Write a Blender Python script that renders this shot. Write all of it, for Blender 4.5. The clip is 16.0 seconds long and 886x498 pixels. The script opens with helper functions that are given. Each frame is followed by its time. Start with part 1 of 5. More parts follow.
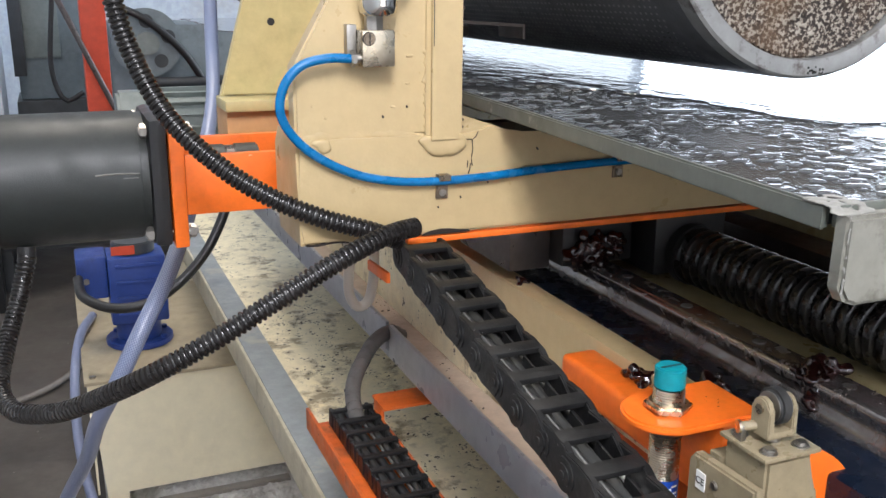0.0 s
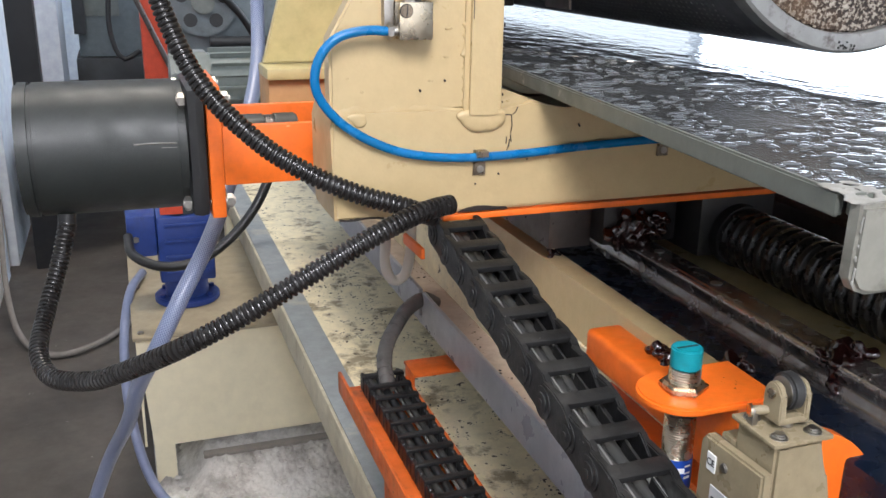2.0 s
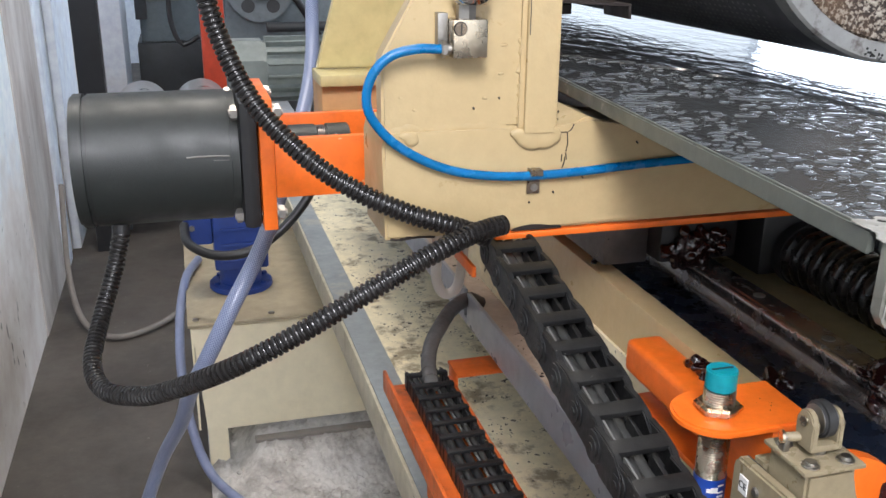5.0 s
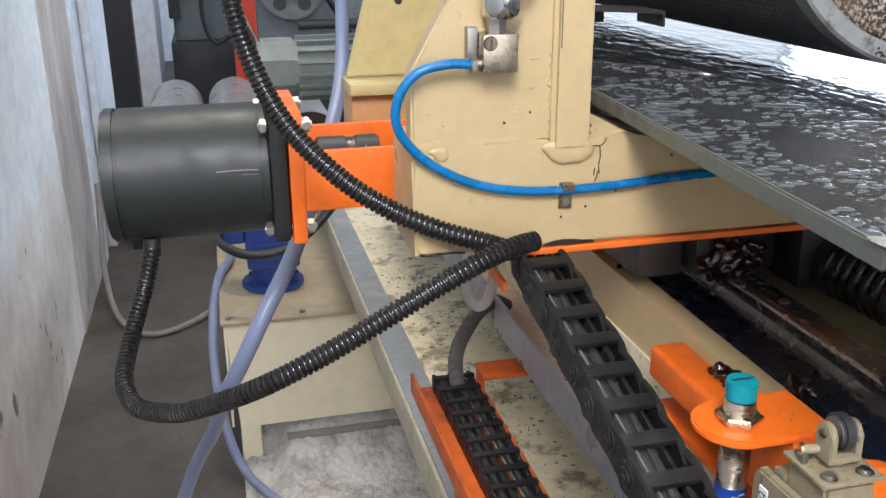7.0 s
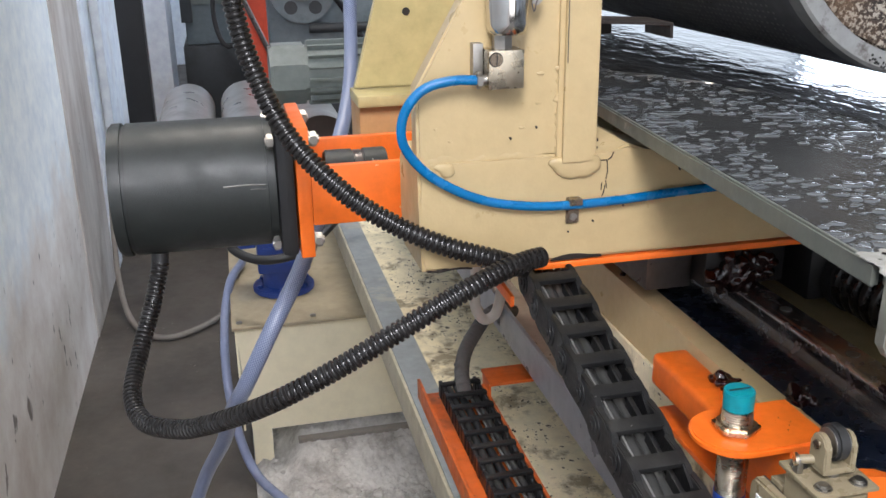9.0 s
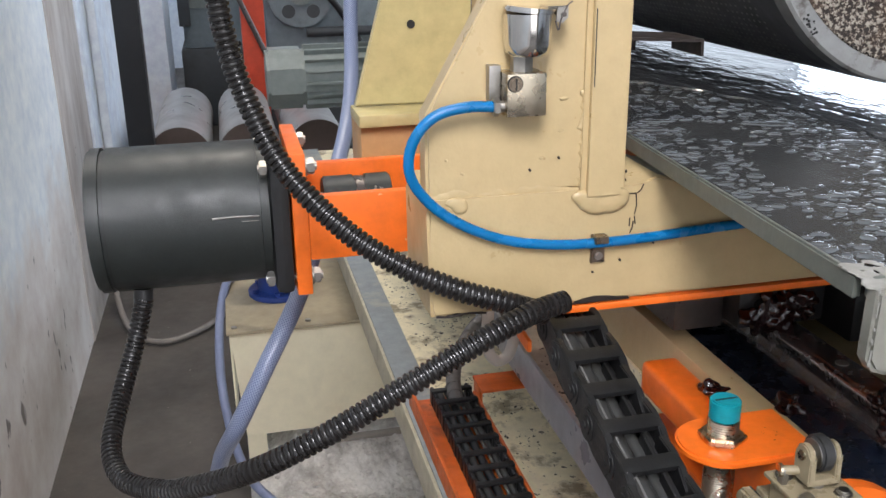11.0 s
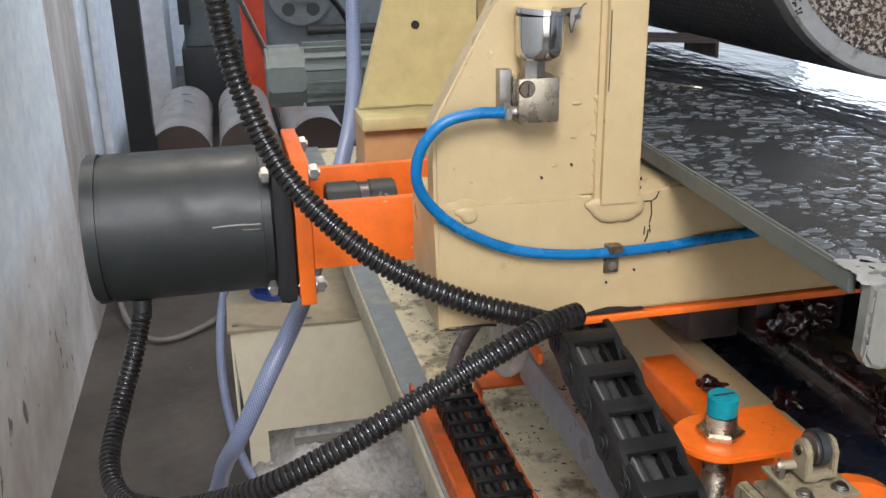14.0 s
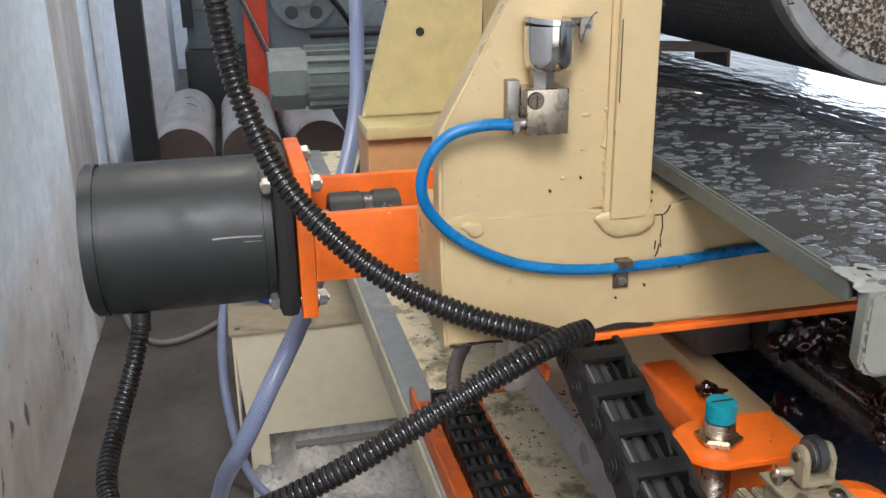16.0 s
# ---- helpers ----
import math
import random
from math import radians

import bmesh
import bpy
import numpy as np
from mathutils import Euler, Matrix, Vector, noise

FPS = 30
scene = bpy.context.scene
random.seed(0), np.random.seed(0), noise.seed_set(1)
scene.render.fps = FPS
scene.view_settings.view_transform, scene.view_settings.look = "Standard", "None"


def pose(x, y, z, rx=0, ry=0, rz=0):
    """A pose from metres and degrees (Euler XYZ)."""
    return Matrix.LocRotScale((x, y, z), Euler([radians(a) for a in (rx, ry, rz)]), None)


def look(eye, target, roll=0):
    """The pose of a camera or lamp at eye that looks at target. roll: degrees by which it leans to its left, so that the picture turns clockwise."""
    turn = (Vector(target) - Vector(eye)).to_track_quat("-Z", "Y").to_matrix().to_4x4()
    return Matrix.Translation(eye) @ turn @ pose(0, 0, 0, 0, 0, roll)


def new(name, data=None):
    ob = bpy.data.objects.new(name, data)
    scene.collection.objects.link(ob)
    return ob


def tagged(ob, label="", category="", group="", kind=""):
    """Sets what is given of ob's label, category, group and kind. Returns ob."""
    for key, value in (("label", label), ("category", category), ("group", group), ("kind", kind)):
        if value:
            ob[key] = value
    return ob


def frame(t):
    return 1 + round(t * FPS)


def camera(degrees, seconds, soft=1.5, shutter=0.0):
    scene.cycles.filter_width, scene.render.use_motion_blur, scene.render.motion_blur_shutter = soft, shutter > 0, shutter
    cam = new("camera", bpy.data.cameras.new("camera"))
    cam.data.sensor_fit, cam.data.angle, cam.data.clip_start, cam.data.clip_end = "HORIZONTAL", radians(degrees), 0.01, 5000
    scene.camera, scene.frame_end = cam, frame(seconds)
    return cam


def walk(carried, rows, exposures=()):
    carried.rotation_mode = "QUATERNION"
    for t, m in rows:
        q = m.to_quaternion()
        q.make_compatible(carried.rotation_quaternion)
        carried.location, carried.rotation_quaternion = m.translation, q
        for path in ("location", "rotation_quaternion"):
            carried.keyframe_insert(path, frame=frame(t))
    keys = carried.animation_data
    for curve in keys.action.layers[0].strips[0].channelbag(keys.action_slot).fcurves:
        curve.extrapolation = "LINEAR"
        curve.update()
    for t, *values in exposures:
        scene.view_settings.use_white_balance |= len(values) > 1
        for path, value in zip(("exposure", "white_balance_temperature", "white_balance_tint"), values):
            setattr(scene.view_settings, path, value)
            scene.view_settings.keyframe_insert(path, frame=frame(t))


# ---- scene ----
cam = camera(51.21, 16.0)
PATH = [
    (0.0, pose(0.005, 0.0011, 0.9454, 74.21, -0.44, -22.55)),
    (0.5, pose(0.0062, 0.0015, 0.9459, 73.69, -0.61, -21.73)),
    (1.0, pose(0.0092, 0.0019, 0.9511, 73.34, -0.86, -20.59)),
    (1.5, pose(0.0133, -0.003, 0.9535, 72.68, -1.04, -19.68)),
    (2.0, pose(0.0203, -0.0057, 0.9522, 71.85, -0.79, -19.08)),
    (2.5, pose(0.0203, -0.0047, 0.9576, 71.97, -0.5, -18.81)),
    (3.0, pose(0.0205, -0.0084, 0.9636, 72.16, -0.65, -18.22)),
    (3.5, pose(0.023, -0.0102, 0.967, 71.44, -0.61, -17.4)),
    (4.0, pose(0.0251, -0.0084, 0.9691, 71.16, -0.69, -16.7)),
    (6.5, pose(0.0293, -0.0148, 0.9799, 70.05, 0.32, -14.35)),
    (7.0, pose(0.0312, -0.0155, 0.9838, 70.31, 0.4, -13.86)),
    (7.5, pose(0.0338, -0.0179, 0.9876, 70.44, 0.37, -13.72)),
    (8.0, pose(0.0352, -0.021, 0.9908, 70.46, 0.58, -13.47)),
    (10.3, pose(0.0415, -0.0225, 0.9935, 70.25, 0.89, -13.07)),
    (10.4, pose(0.0441, -0.02, 0.9937, 70.5, 0.81, -13.12)),
    (10.5, pose(0.0441, -0.02, 0.9937, 70.5, 0.81, -13.12)),
    (11.0, pose(0.0437, -0.0214, 0.9942, 70.57, 0.77, -13.22)),
    (11.5, pose(0.0432, -0.0226, 0.9941, 70.49, 0.75, -13.22)),
    (12.0, pose(0.0439, -0.0222, 0.9955, 70.57, 0.83, -13.23)),
    (12.5, pose(0.045, -0.0223, 0.9948, 70.42, 0.96, -13.29)),
    (13.0, pose(0.0449, -0.0224, 0.9937, 70.35, 0.93, -13.25)),
    (13.5, pose(0.0447, -0.0232, 0.9944, 70.37, 0.99, -13.25)),
    (14.0, pose(0.0441, -0.0241, 0.995, 70.41, 0.96, -13.23)),
    (14.5, pose(0.0442, -0.0244, 0.9964, 70.48, 0.96, -12.97)),
    (15.0, pose(0.0443, -0.0259, 0.9972, 70.74, 0.93, -12.97)),
    (15.5, pose(0.0453, -0.0263, 0.9974, 70.72, 0.85, -12.94)),
    (16.0, pose(0.0457, -0.0251, 0.9966, 70.6, 0.85, -13.03)),
]
walk(cam, PATH, exposures=[(0.0, -0.09, 6480.0, 13.0), (8.0, -0.19, 6450.0, 13.0), (10.4, -0.29, 6500.0, 13.0), (16.0, -0.43, 6520.0, 13.0)])
# feed of the carriage along the rails: seconds, metres
FEED = [
    (0.0, 0.0),
    (0.5, -0.003),
    (1.0, -0.0071),
    (1.5, -0.0103),
    (2.0, -0.0152),
    (2.5, -0.0184),
    (3.0, -0.0223),
    (3.5, -0.0268),
    (4.0, -0.0303),
    (6.5, -0.0491),
    (7.0, -0.0534),
    (7.5, -0.0573),
    (8.0, -0.0607),
    (10.3, -0.0787),
    (10.4, -0.1219),
    (10.5, -0.1219),
    (11.0, -0.126),
    (11.5, -0.1295),
    (12.0, -0.1333),
    (12.5, -0.1371),
    (13.0, -0.1412),
    (13.5, -0.1446),
    (14.0, -0.149),
    (14.5, -0.1526),
    (15.0, -0.1562),
    (15.5, -0.1603),
    (16.0, -0.1641),
]


# ---- light ----
world = bpy.data.worlds.new("world")
scene.world = world
world.use_nodes = True
sky = world.node_tree.nodes.new("ShaderNodeTexSky")
sky.sky_type, sky.sun_disc = "NISHITA", False
sky.sun_elevation, sky.sun_rotation = radians(38), radians(60)
world.node_tree.links.new(sky.outputs[0], world.node_tree.nodes["Background"].inputs[0])
world.node_tree.nodes["Background"].inputs[1].default_value = 0.12
scene.view_settings.exposure = 0.0


def area_lamp(name, eye, target, w, h, watts, colour):
    lamp = bpy.data.lights.new(name, "AREA")
    lamp.shape, lamp.size, lamp.size_y, lamp.energy, lamp.color = "RECTANGLE", w, h, watts, colour
    ob = new(name, lamp)
    ob.matrix_world = look(eye, target)
    return ob


# daylight from the gate behind, the windows in the west and east walls, and the ceiling tubes
area_lamp("window_daylight_west", (-0.36, -0.95, 2.10), (0.25, 0.75, 0.60), 0.75, 0.75, 86, (0.96, 0.97, 1.0))
area_lamp("gate_daylight", (0.78, -3.2, 1.45), (0.3, 0.7, 0.5), 2.1, 2.8, 46, (0.98, 0.98, 1.0))
area_lamp("window_daylight_east", (5.1, 4.1, 1.8), (0.4, 0.8, 0.8), 4.0, 2.2, 185, (0.76, 0.87, 1.0))
area_lamp("ceiling_tube_light", (-0.10, 1.95, 3.7), (0.0, 1.9, 0), 0.35, 1.6, 80, (1.0, 0.93, 0.82))


# ---- materials ----
def ramp(nt, src, stops):
    r = nt.nodes.new("ShaderNodeValToRGB")
    e = r.color_ramp.elements
    while len(e) < len(stops):
        e.new(0.5)
    for el, (p, c) in zip(e, stops):
        el.position, el.color = p, (*c, 1)
    nt.links.new(src, r.inputs[0])
    return r.outputs[0]


def noise_out(nt, scale, detail=4, rough=0.6, stretch=None, kind="noise"):
    co = nt.nodes.new("ShaderNodeTexCoord").outputs["Object"]
    if stretch:
        mp = nt.nodes.new("ShaderNodeMapping")
        mp.inputs["Scale"].default_value = stretch
        nt.links.new(co, mp.inputs[0])
        co = mp.outputs[0]
    if kind == "voronoi":
        n = nt.nodes.new("ShaderNodeTexVoronoi")
        n.inputs["Scale"].default_value = scale
        nt.links.new(co, n.inputs["Vector"])
        return n.outputs["Distance"]
    n = nt.nodes.new("ShaderNodeTexNoise")
    n.inputs["Scale"].default_value, n.inputs["Detail"].default_value, n.inputs["Roughness"].default_value = scale, detail, rough
    nt.links.new(co, n.inputs["Vector"])
    return n.outputs["Fac"]


def mix(nt, fac, a, b):
    m = nt.nodes.new("ShaderNodeMix")
    m.data_type = "RGBA"
    for sock, v in ((m.inputs[0], fac), (m.inputs[6], a), (m.inputs[7], b)):
        if isinstance(v, tuple):
            sock.default_value = (*v, 1)
        elif isinstance(v, (int, float)):
            sock.default_value = v
        else:
            nt.links.new(v, sock)
    return m.outputs[2]


def surface(name, base, dark=None, rough=0.5, metal=0.0, grain=180, stain=14, stain_at=(0.55, 0.75), bump=0.15,
            bump_scale=None, stain_amount=0.6, coat=0.0, rough_var=0.12, spots=None, stretch=None, var=0.12):
    """Painted, metal or mineral surface: base colour with fine grain, larger stains and fine relief."""
    m = bpy.data.materials.new(name)
    m.use_nodes = True
    nt = m.node_tree
    b = nt.nodes["Principled BSDF"]
    lo = tuple(c * (1 - var) for c in base)
    hi = tuple(min(1, c * (1 + var)) for c in base)
    col = ramp(nt, noise_out(nt, grain, 5, 0.65, stretch), [(0.3, lo), (0.7, hi)])
    if dark:
        f = ramp(nt, noise_out(nt, stain, 6, 0.68, stretch), [(stain_at[0], (0, 0, 0)), (stain_at[1], (stain_amount,) * 3)])
        col = mix(nt, f, col, dark)
    if spots:
        sc, colr, lim = spots
        f = ramp(nt, noise_out(nt, sc, 3, 0.8), [(lim, (0, 0, 0)), (lim + 0.04, (1, 1, 1))])
        col = mix(nt, f, col, colr)
    nt.links.new(col, b.inputs["Base Color"])
    b.inputs["Metallic"].default_value = metal
    b.inputs["Coat Weight"].default_value = coat
    rr = ramp(nt, noise_out(nt, stain * 2.3, 4, 0.6), [(0.3, (max(0.02, rough - rough_var),) * 3), (0.7, (min(1, rough + rough_var),) * 3)])
    nt.links.new(rr, b.inputs["Roughness"])
    if bump:
        bp = nt.nodes.new("ShaderNodeBump")
        bp.inputs["Strength"].default_value, bp.inputs["Distance"].default_value = bump, 0.002
        nt.links.new(noise_out(nt, bump_scale or grain * 0.6, 4, 0.6), bp.inputs["Height"])
        nt.links.new(bp.outputs[0], b.inputs["Normal"])
    return m


CREAM = surface("cream_paint", (0.49, 0.37, 0.195), (0.40, 0.285, 0.145), 0.38, grain=90, stain=16, stain_at=(0.60, 0.80), stain_amount=0.2, var=0.05, bump=0.35, bump_scale=55, spots=(70, (0.10, 0.06, 0.03), 0.735))
CREAM_DIRTY = surface("dirty_cream_paint", (0.84, 0.745, 0.52), (0.22, 0.165, 0.09), 0.6, grain=60, stain=21, stain_at=(0.53, 0.64), stain_amount=0.82, bump=0.5, bump_scale=80, spots=(70, (0.06, 0.045, 0.03), 0.625))
# oil-stained paint under the tray; the olive-brown base includes the shade there
PAN = surface("shaded_oily_pan_paint", (0.40, 0.33, 0.17), (0.22, 0.17, 0.085), 0.35, grain=60, stain=12, stain_amount=0.5, bump=0.25, spots=(60, (0.05, 0.04, 0.03), 0.72))
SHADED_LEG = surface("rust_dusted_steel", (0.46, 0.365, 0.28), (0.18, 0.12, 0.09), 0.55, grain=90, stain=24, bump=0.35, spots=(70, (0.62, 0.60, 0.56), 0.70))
CREAM_BOX = surface("cream_box_paint", (0.87, 0.79, 0.58), (0.42, 0.33, 0.20), 0.42, grain=40, stain=7, stain_at=(0.58, 0.82), var=0.05, stain_amount=0.3, bump=0.2)
# stained cream of the trough's outer side, darkened in colour for its shade
TROUGH_SIDE = surface("shaded_trough_paint", (0.50, 0.455, 0.34), (0.22, 0.185, 0.13), 0.55, grain=50, stain=14, stain_at=(0.48, 0.7), stain_amount=0.6, bump=0.3, spots=(70, (0.10, 0.08, 0.06), 0.70))
ORANGE = surface("orange_paint", (0.83, 0.155, 0.014), (0.45, 0.07, 0.01), 0.4, grain=70, stain=14, stain_at=(0.62, 0.85), stain_amount=0.5, bump=0.2, spots=(60, (0.75, 0.42, 0.22), 0.72))
ORANGE_DIRTY = surface("grimy_orange_paint", (0.66, 0.125, 0.014), (0.20, 0.055, 0.02), 0.5, grain=70, stain=26, stain_at=(0.50, 0.68), stain_amount=0.65, bump=0.3, spots=(80, (0.06, 0.03, 0.02), 0.68))
MOTOR = surface("motor_grey_paint", (0.018, 0.0215, 0.0205), (0.036, 0.042, 0.039), 0.47, grain=420, stain=24, bump=0.10, bump_scale=800, stain_at=(0.5, 0.8), stain_amount=0.4)
BLACK_CAST = surface("black_flange", (0.014, 0.014, 0.015), (0.03, 0.03, 0.03), 0.45, grain=200, bump=0.2)
CONDUIT = surface("black_conduit", (0.014, 0.0125, 0.012), (0.026, 0.023, 0.022), 0.28, grain=200, stain=40, bump=0.05)
CHAIN = surface("chain_black_plastic", (0.0075, 0.0075, 0.008), (0.032, 0.031, 0.029), 0.45, grain=150, stain=40, stain_at=(0.5, 0.75), stain_amount=0.6, bump=0.3, spots=(190, (0.30, 0.29, 0.27), 0.70))
CABLE = surface("grey_cable", (0.04, 0.04, 0.038), (0.07, 0.066, 0.06), 0.55, grain=120, bump=0.1)
SLEEVE_GREY = surface("taped_grey_sleeve", (0.12, 0.112, 0.105), (0.06, 0.055, 0.05), 0.6, grain=120, stain=50, bump=0.3)
CABLE_BLACK = surface("black_cable", (0.018, 0.018, 0.019), None, 0.4, grain=120, bump=0.1)
WHITE_WIRE = surface("white_cable", (0.72, 0.72, 0.70), None, 0.45, grain=100, bump=0.05)
BLUE_TUBE = surface("blue_tube", (0.0, 0.14, 0.36), (0.0, 0.10, 0.28), 0.25, grain=60, bump=0.03)
STEEL = surface("zinc_steel", (0.36, 0.345, 0.32), (0.30, 0.27, 0.23), 0.42, 1.0, grain=160, stain=60, bump=0.15)
STEEL_YELLOW = surface("nickel_block", (0.50, 0.44, 0.345), (0.45, 0.38, 0.28), 0.28, 1.0, grain=120, stain=50, bump=0.12)
CLIP_STEEL = surface("brown_spring_steel", (0.22, 0.18, 0.14), (0.10, 0.07, 0.05), 0.3, 0.9, grain=160, stain=60, bump=0.1)
LATH = surface("dusty_wood", (0.26, 0.235, 0.21), (0.14, 0.12, 0.10), 0.8, grain=40, stain=9, bump=0.4)
SHELL = surface("oily_roll_steel", (0.15, 0.15, 0.16), (0.06, 0.055, 0.055), 0.40, 0.45, grain=90, stain=22, bump=0.2)
CHROME = surface("chrome", (0.72, 0.70, 0.67), None, 0.12, 1.0, grain=60, bump=0.02, rough_var=0.04)
DARK_STEEL = surface("dark_oily_steel", (0.11, 0.095, 0.09), (0.05, 0.03, 0.028), 0.36, 0.7, grain=90, stain=30, bump=0.2)
RAIL = surface("greasy_rail_steel", (0.38, 0.35, 0.34), (0.09, 0.045, 0.036), 0.22, 0.85, grain=60, stain=36, stretch=(1, 0.12, 1), stain_at=(0.48, 0.68), stain_amount=0.6, bump=0.12)
GREASE = surface("red_brown_grease", (0.016, 0.004, 0.0035), (0.05, 0.007, 0.006), 0.12, grain=120, stain=70, bump=0.6, bump_scale=130, coat=0.6)
NAVY = surface("navy_machine_paint", (0.005, 0.009, 0.019), (0.02, 0.022, 0.03), 0.28, grain=120, stain=30, stain_at=(0.5, 0.7), bump=0.25, spots=(90, (0.10, 0.11, 0.13), 0.70))
GREY_PAINT = surface("grey_paint", (0.30, 0.305, 0.325), (0.12, 0.11, 0.10), 0.35, grain=80, stain=20, bump=0.12, stain_amount=0.35)
BLUEGREY = surface("worn_bluegrey_paint", (0.26, 0.285, 0.295), (0.44, 0.41, 0.33), 0.5, grain=80, stain=11, stain_at=(0.55, 0.66), stain_amount=0.6, bump=0.25)
TRAY_EDGE = surface("tray_grey_paint", (0.105, 0.113, 0.098), (0.36, 0.35, 0.29), 0.4, grain=70, stain=26, stain_at=(0.60, 0.66), stain_amount=0.8, bump=0.25)
BLUE_PAINT = surface("gearmotor_blue", (0.018, 0.05, 0.24), (0.01, 0.02, 0.09), 0.4, grain=60, stain=16, bump=0.25)
GREEN_GREY = surface("greygreen_paint", (0.22, 0.25, 0.24), (0.08, 0.095, 0.09), 0.5, grain=30, stain=8, bump=0.15)
DARK_MACHINE = surface("dark_machine", (0.05, 0.055, 0.06), (0.025, 0.025, 0.025), 0.5, grain=30, stain=9, bump=0.2)
PALE_MACHINE = surface("pale_machine", (0.20, 0.24, 0.26), (0.09, 0.10, 0.11), 0.5, grain=30, stain=9, bump=0.2)
RED_PAINT = surface("red_orange_paint", (0.62, 0.07, 0.03), (0.35, 0.05, 0.03), 0.45, grain=30, stain=6, bump=0.15)
TEAL = surface("teal_cap", (0.0, 0.24, 0.29), (0.0, 0.14, 0.17), 0.4, grain=150, stain=60, bump=0.1)
LABEL_BLUE = surface("blue_label", (0.012, 0.06, 0.34), None, 0.35, grain=80, bump=0.02)
LABEL_WHITE = surface("white_label", (0.78, 0.78, 0.76), None, 0.4, grain=80, bump=0.02, var=0.04)
LABEL_SILVER = surface("silver_label", (0.50, 0.51, 0.52), None, 0.35, grain=80, bump=0.02)
INK = surface("label_ink", (0.015, 0.015, 0.015), None, 0.5, grain=80, bump=0.0)
SWITCH = surface("beige_switch_enamel", (0.25, 0.205, 0.13), (0.22, 0.175, 0.11), 0.33, grain=160, stain=40, bump=0.15)
RUBBER = surface("black_roller", (0.03, 0.03, 0.03), (0.07, 0.07, 0.07), 0.45, grain=120, bump=0.15)
WALL = surface("white_limewash", (0.78, 0.84, 0.96), (0.58, 0.50, 0.43), 0.8, grain=26, stain=2.6, stain_at=(0.46, 0.74), stain_amount=0.45, bump=0.5, bump_scale=40, spots=(13, (0.20, 0.17, 0.15), 0.72))
BEIGE_WALL = surface("beige_limewash", (0.70, 0.65, 0.61), (0.34, 0.25, 0.21), 0.8, grain=26, stain=5, stain_at=(0.42, 0.66), stain_amount=0.75, stretch=(1, 1, 0.3), bump=0.5, bump_scale=40, spots=(16, (0.15, 0.12, 0.10), 0.70))
CONCRETE = surface("concrete_floor", (0.094, 0.081, 0.070), (0.036, 0.031, 0.028), 0.6, grain=45, stain=4.5, stain_at=(0.42, 0.68), stain_amount=0.7, bump=0.4, bump_scale=30, spots=(60, (0.30, 0.28, 0.25), 0.70))
RUBBLE = surface("rough_cement", (0.62, 0.60, 0.575), (0.13, 0.108, 0.092), 0.85, grain=110, stain=11, stain_at=(0.46, 0.64), bump=1.0, bump_scale=90, stain_amount=0.6)
CEILING = surface("ceiling_paint", (0.6, 0.6, 0.58), (0.4, 0.4, 0.38), 0.8, grain=10, stain=2, bump=0.1)
ROLL_END_RING = surface("roll_rim_metal", (0.36, 0.36, 0.345), (0.12, 0.10, 0.09), 0.45, 0.55, grain=90, stain=34, stain_at=(0.56, 0.66), stain_amount=0.85, bump=0.35)
DARK_RUST = surface("dark_rusty_steel", (0.035, 0.027, 0.024), (0.07, 0.04, 0.028), 0.45, 0.4, grain=70, stain=20, bump=0.3)
BARE_ROLL = surface("bare_steel_roll", (0.50, 0.49, 0.48), (0.16, 0.14, 0.13), 0.34, 0.6, grain=14, stain=4, bump=0.1)
BROWN_END = surface("brown_roll_end", (0.085, 0.06, 0.05), (0.04, 0.03, 0.03), 0.6, 0.2, grain=30, stain=8, bump=0.2)


def filler_material():
    """Coarse porous grit inside the roll: pale grains on brown, rustier to one side."""
    m = bpy.data.materials.new("grit_filler")
    m.use_nodes = True
    nt = m.node_tree
    b = nt.nodes["Principled BSDF"]
    col = ramp(nt, noise_out(nt, 330, 2, 0.6), [(0.45, (0.022, 0.016, 0.013)), (0.51, (0.12, 0.09, 0.07)), (0.58, (0.33, 0.30, 0.25))])
    f = ramp(nt, noise_out(nt, 13, 4, 0.6), [(0.5, (0, 0, 0)), (0.72, (0.6, 0.6, 0.6))])
    nt.links.new(mix(nt, f, col, (0.15, 0.085, 0.04)), b.inputs["Base Color"])
    b.inputs["Roughness"].default_value = 0.75
    bp = nt.nodes.new("ShaderNodeBump")
    bp.inputs["Strength"].default_value, bp.inputs["Distance"].default_value = 1.0, 0.003
    nt.links.new(noise_out(nt, 330, 2, 0.6), bp.inputs["Height"])
    nt.links.new(bp.outputs[0], b.inputs["Normal"])
    return m


def wet_tray_material():
    """Grey painted plate under a thin sheet of water with ripples."""
    m = bpy.data.materials.new("wet_tray")
    m.use_nodes = True
    nt = m.node_tree
    b = nt.nodes["Principled BSDF"]
    col = ramp(nt, noise_out(nt, 30, 5, 0.65), [(0.35, (0.024, 0.025, 0.026)), (0.7, (0.048, 0.05, 0.05))])
    nt.links.new(col, b.inputs["Base Color"])
    b.inputs["Roughness"].default_value = 0.26
    b.inputs["Specular IOR Level"].default_value = 0.42
    b.inputs["IOR"].default_value = 1.36
    bp = nt.nodes.new("ShaderNodeBump")
    bp.inputs["Strength"].default_value, bp.inputs["Distance"].default_value = 0.4, 0.001
    nt.links.new(noise_out(nt, 65, 2, 0.5, (1, 0.6, 1)), bp.inputs["Height"])
    nt.links.new(bp.outputs[0], b.inputs["Normal"])
    return m


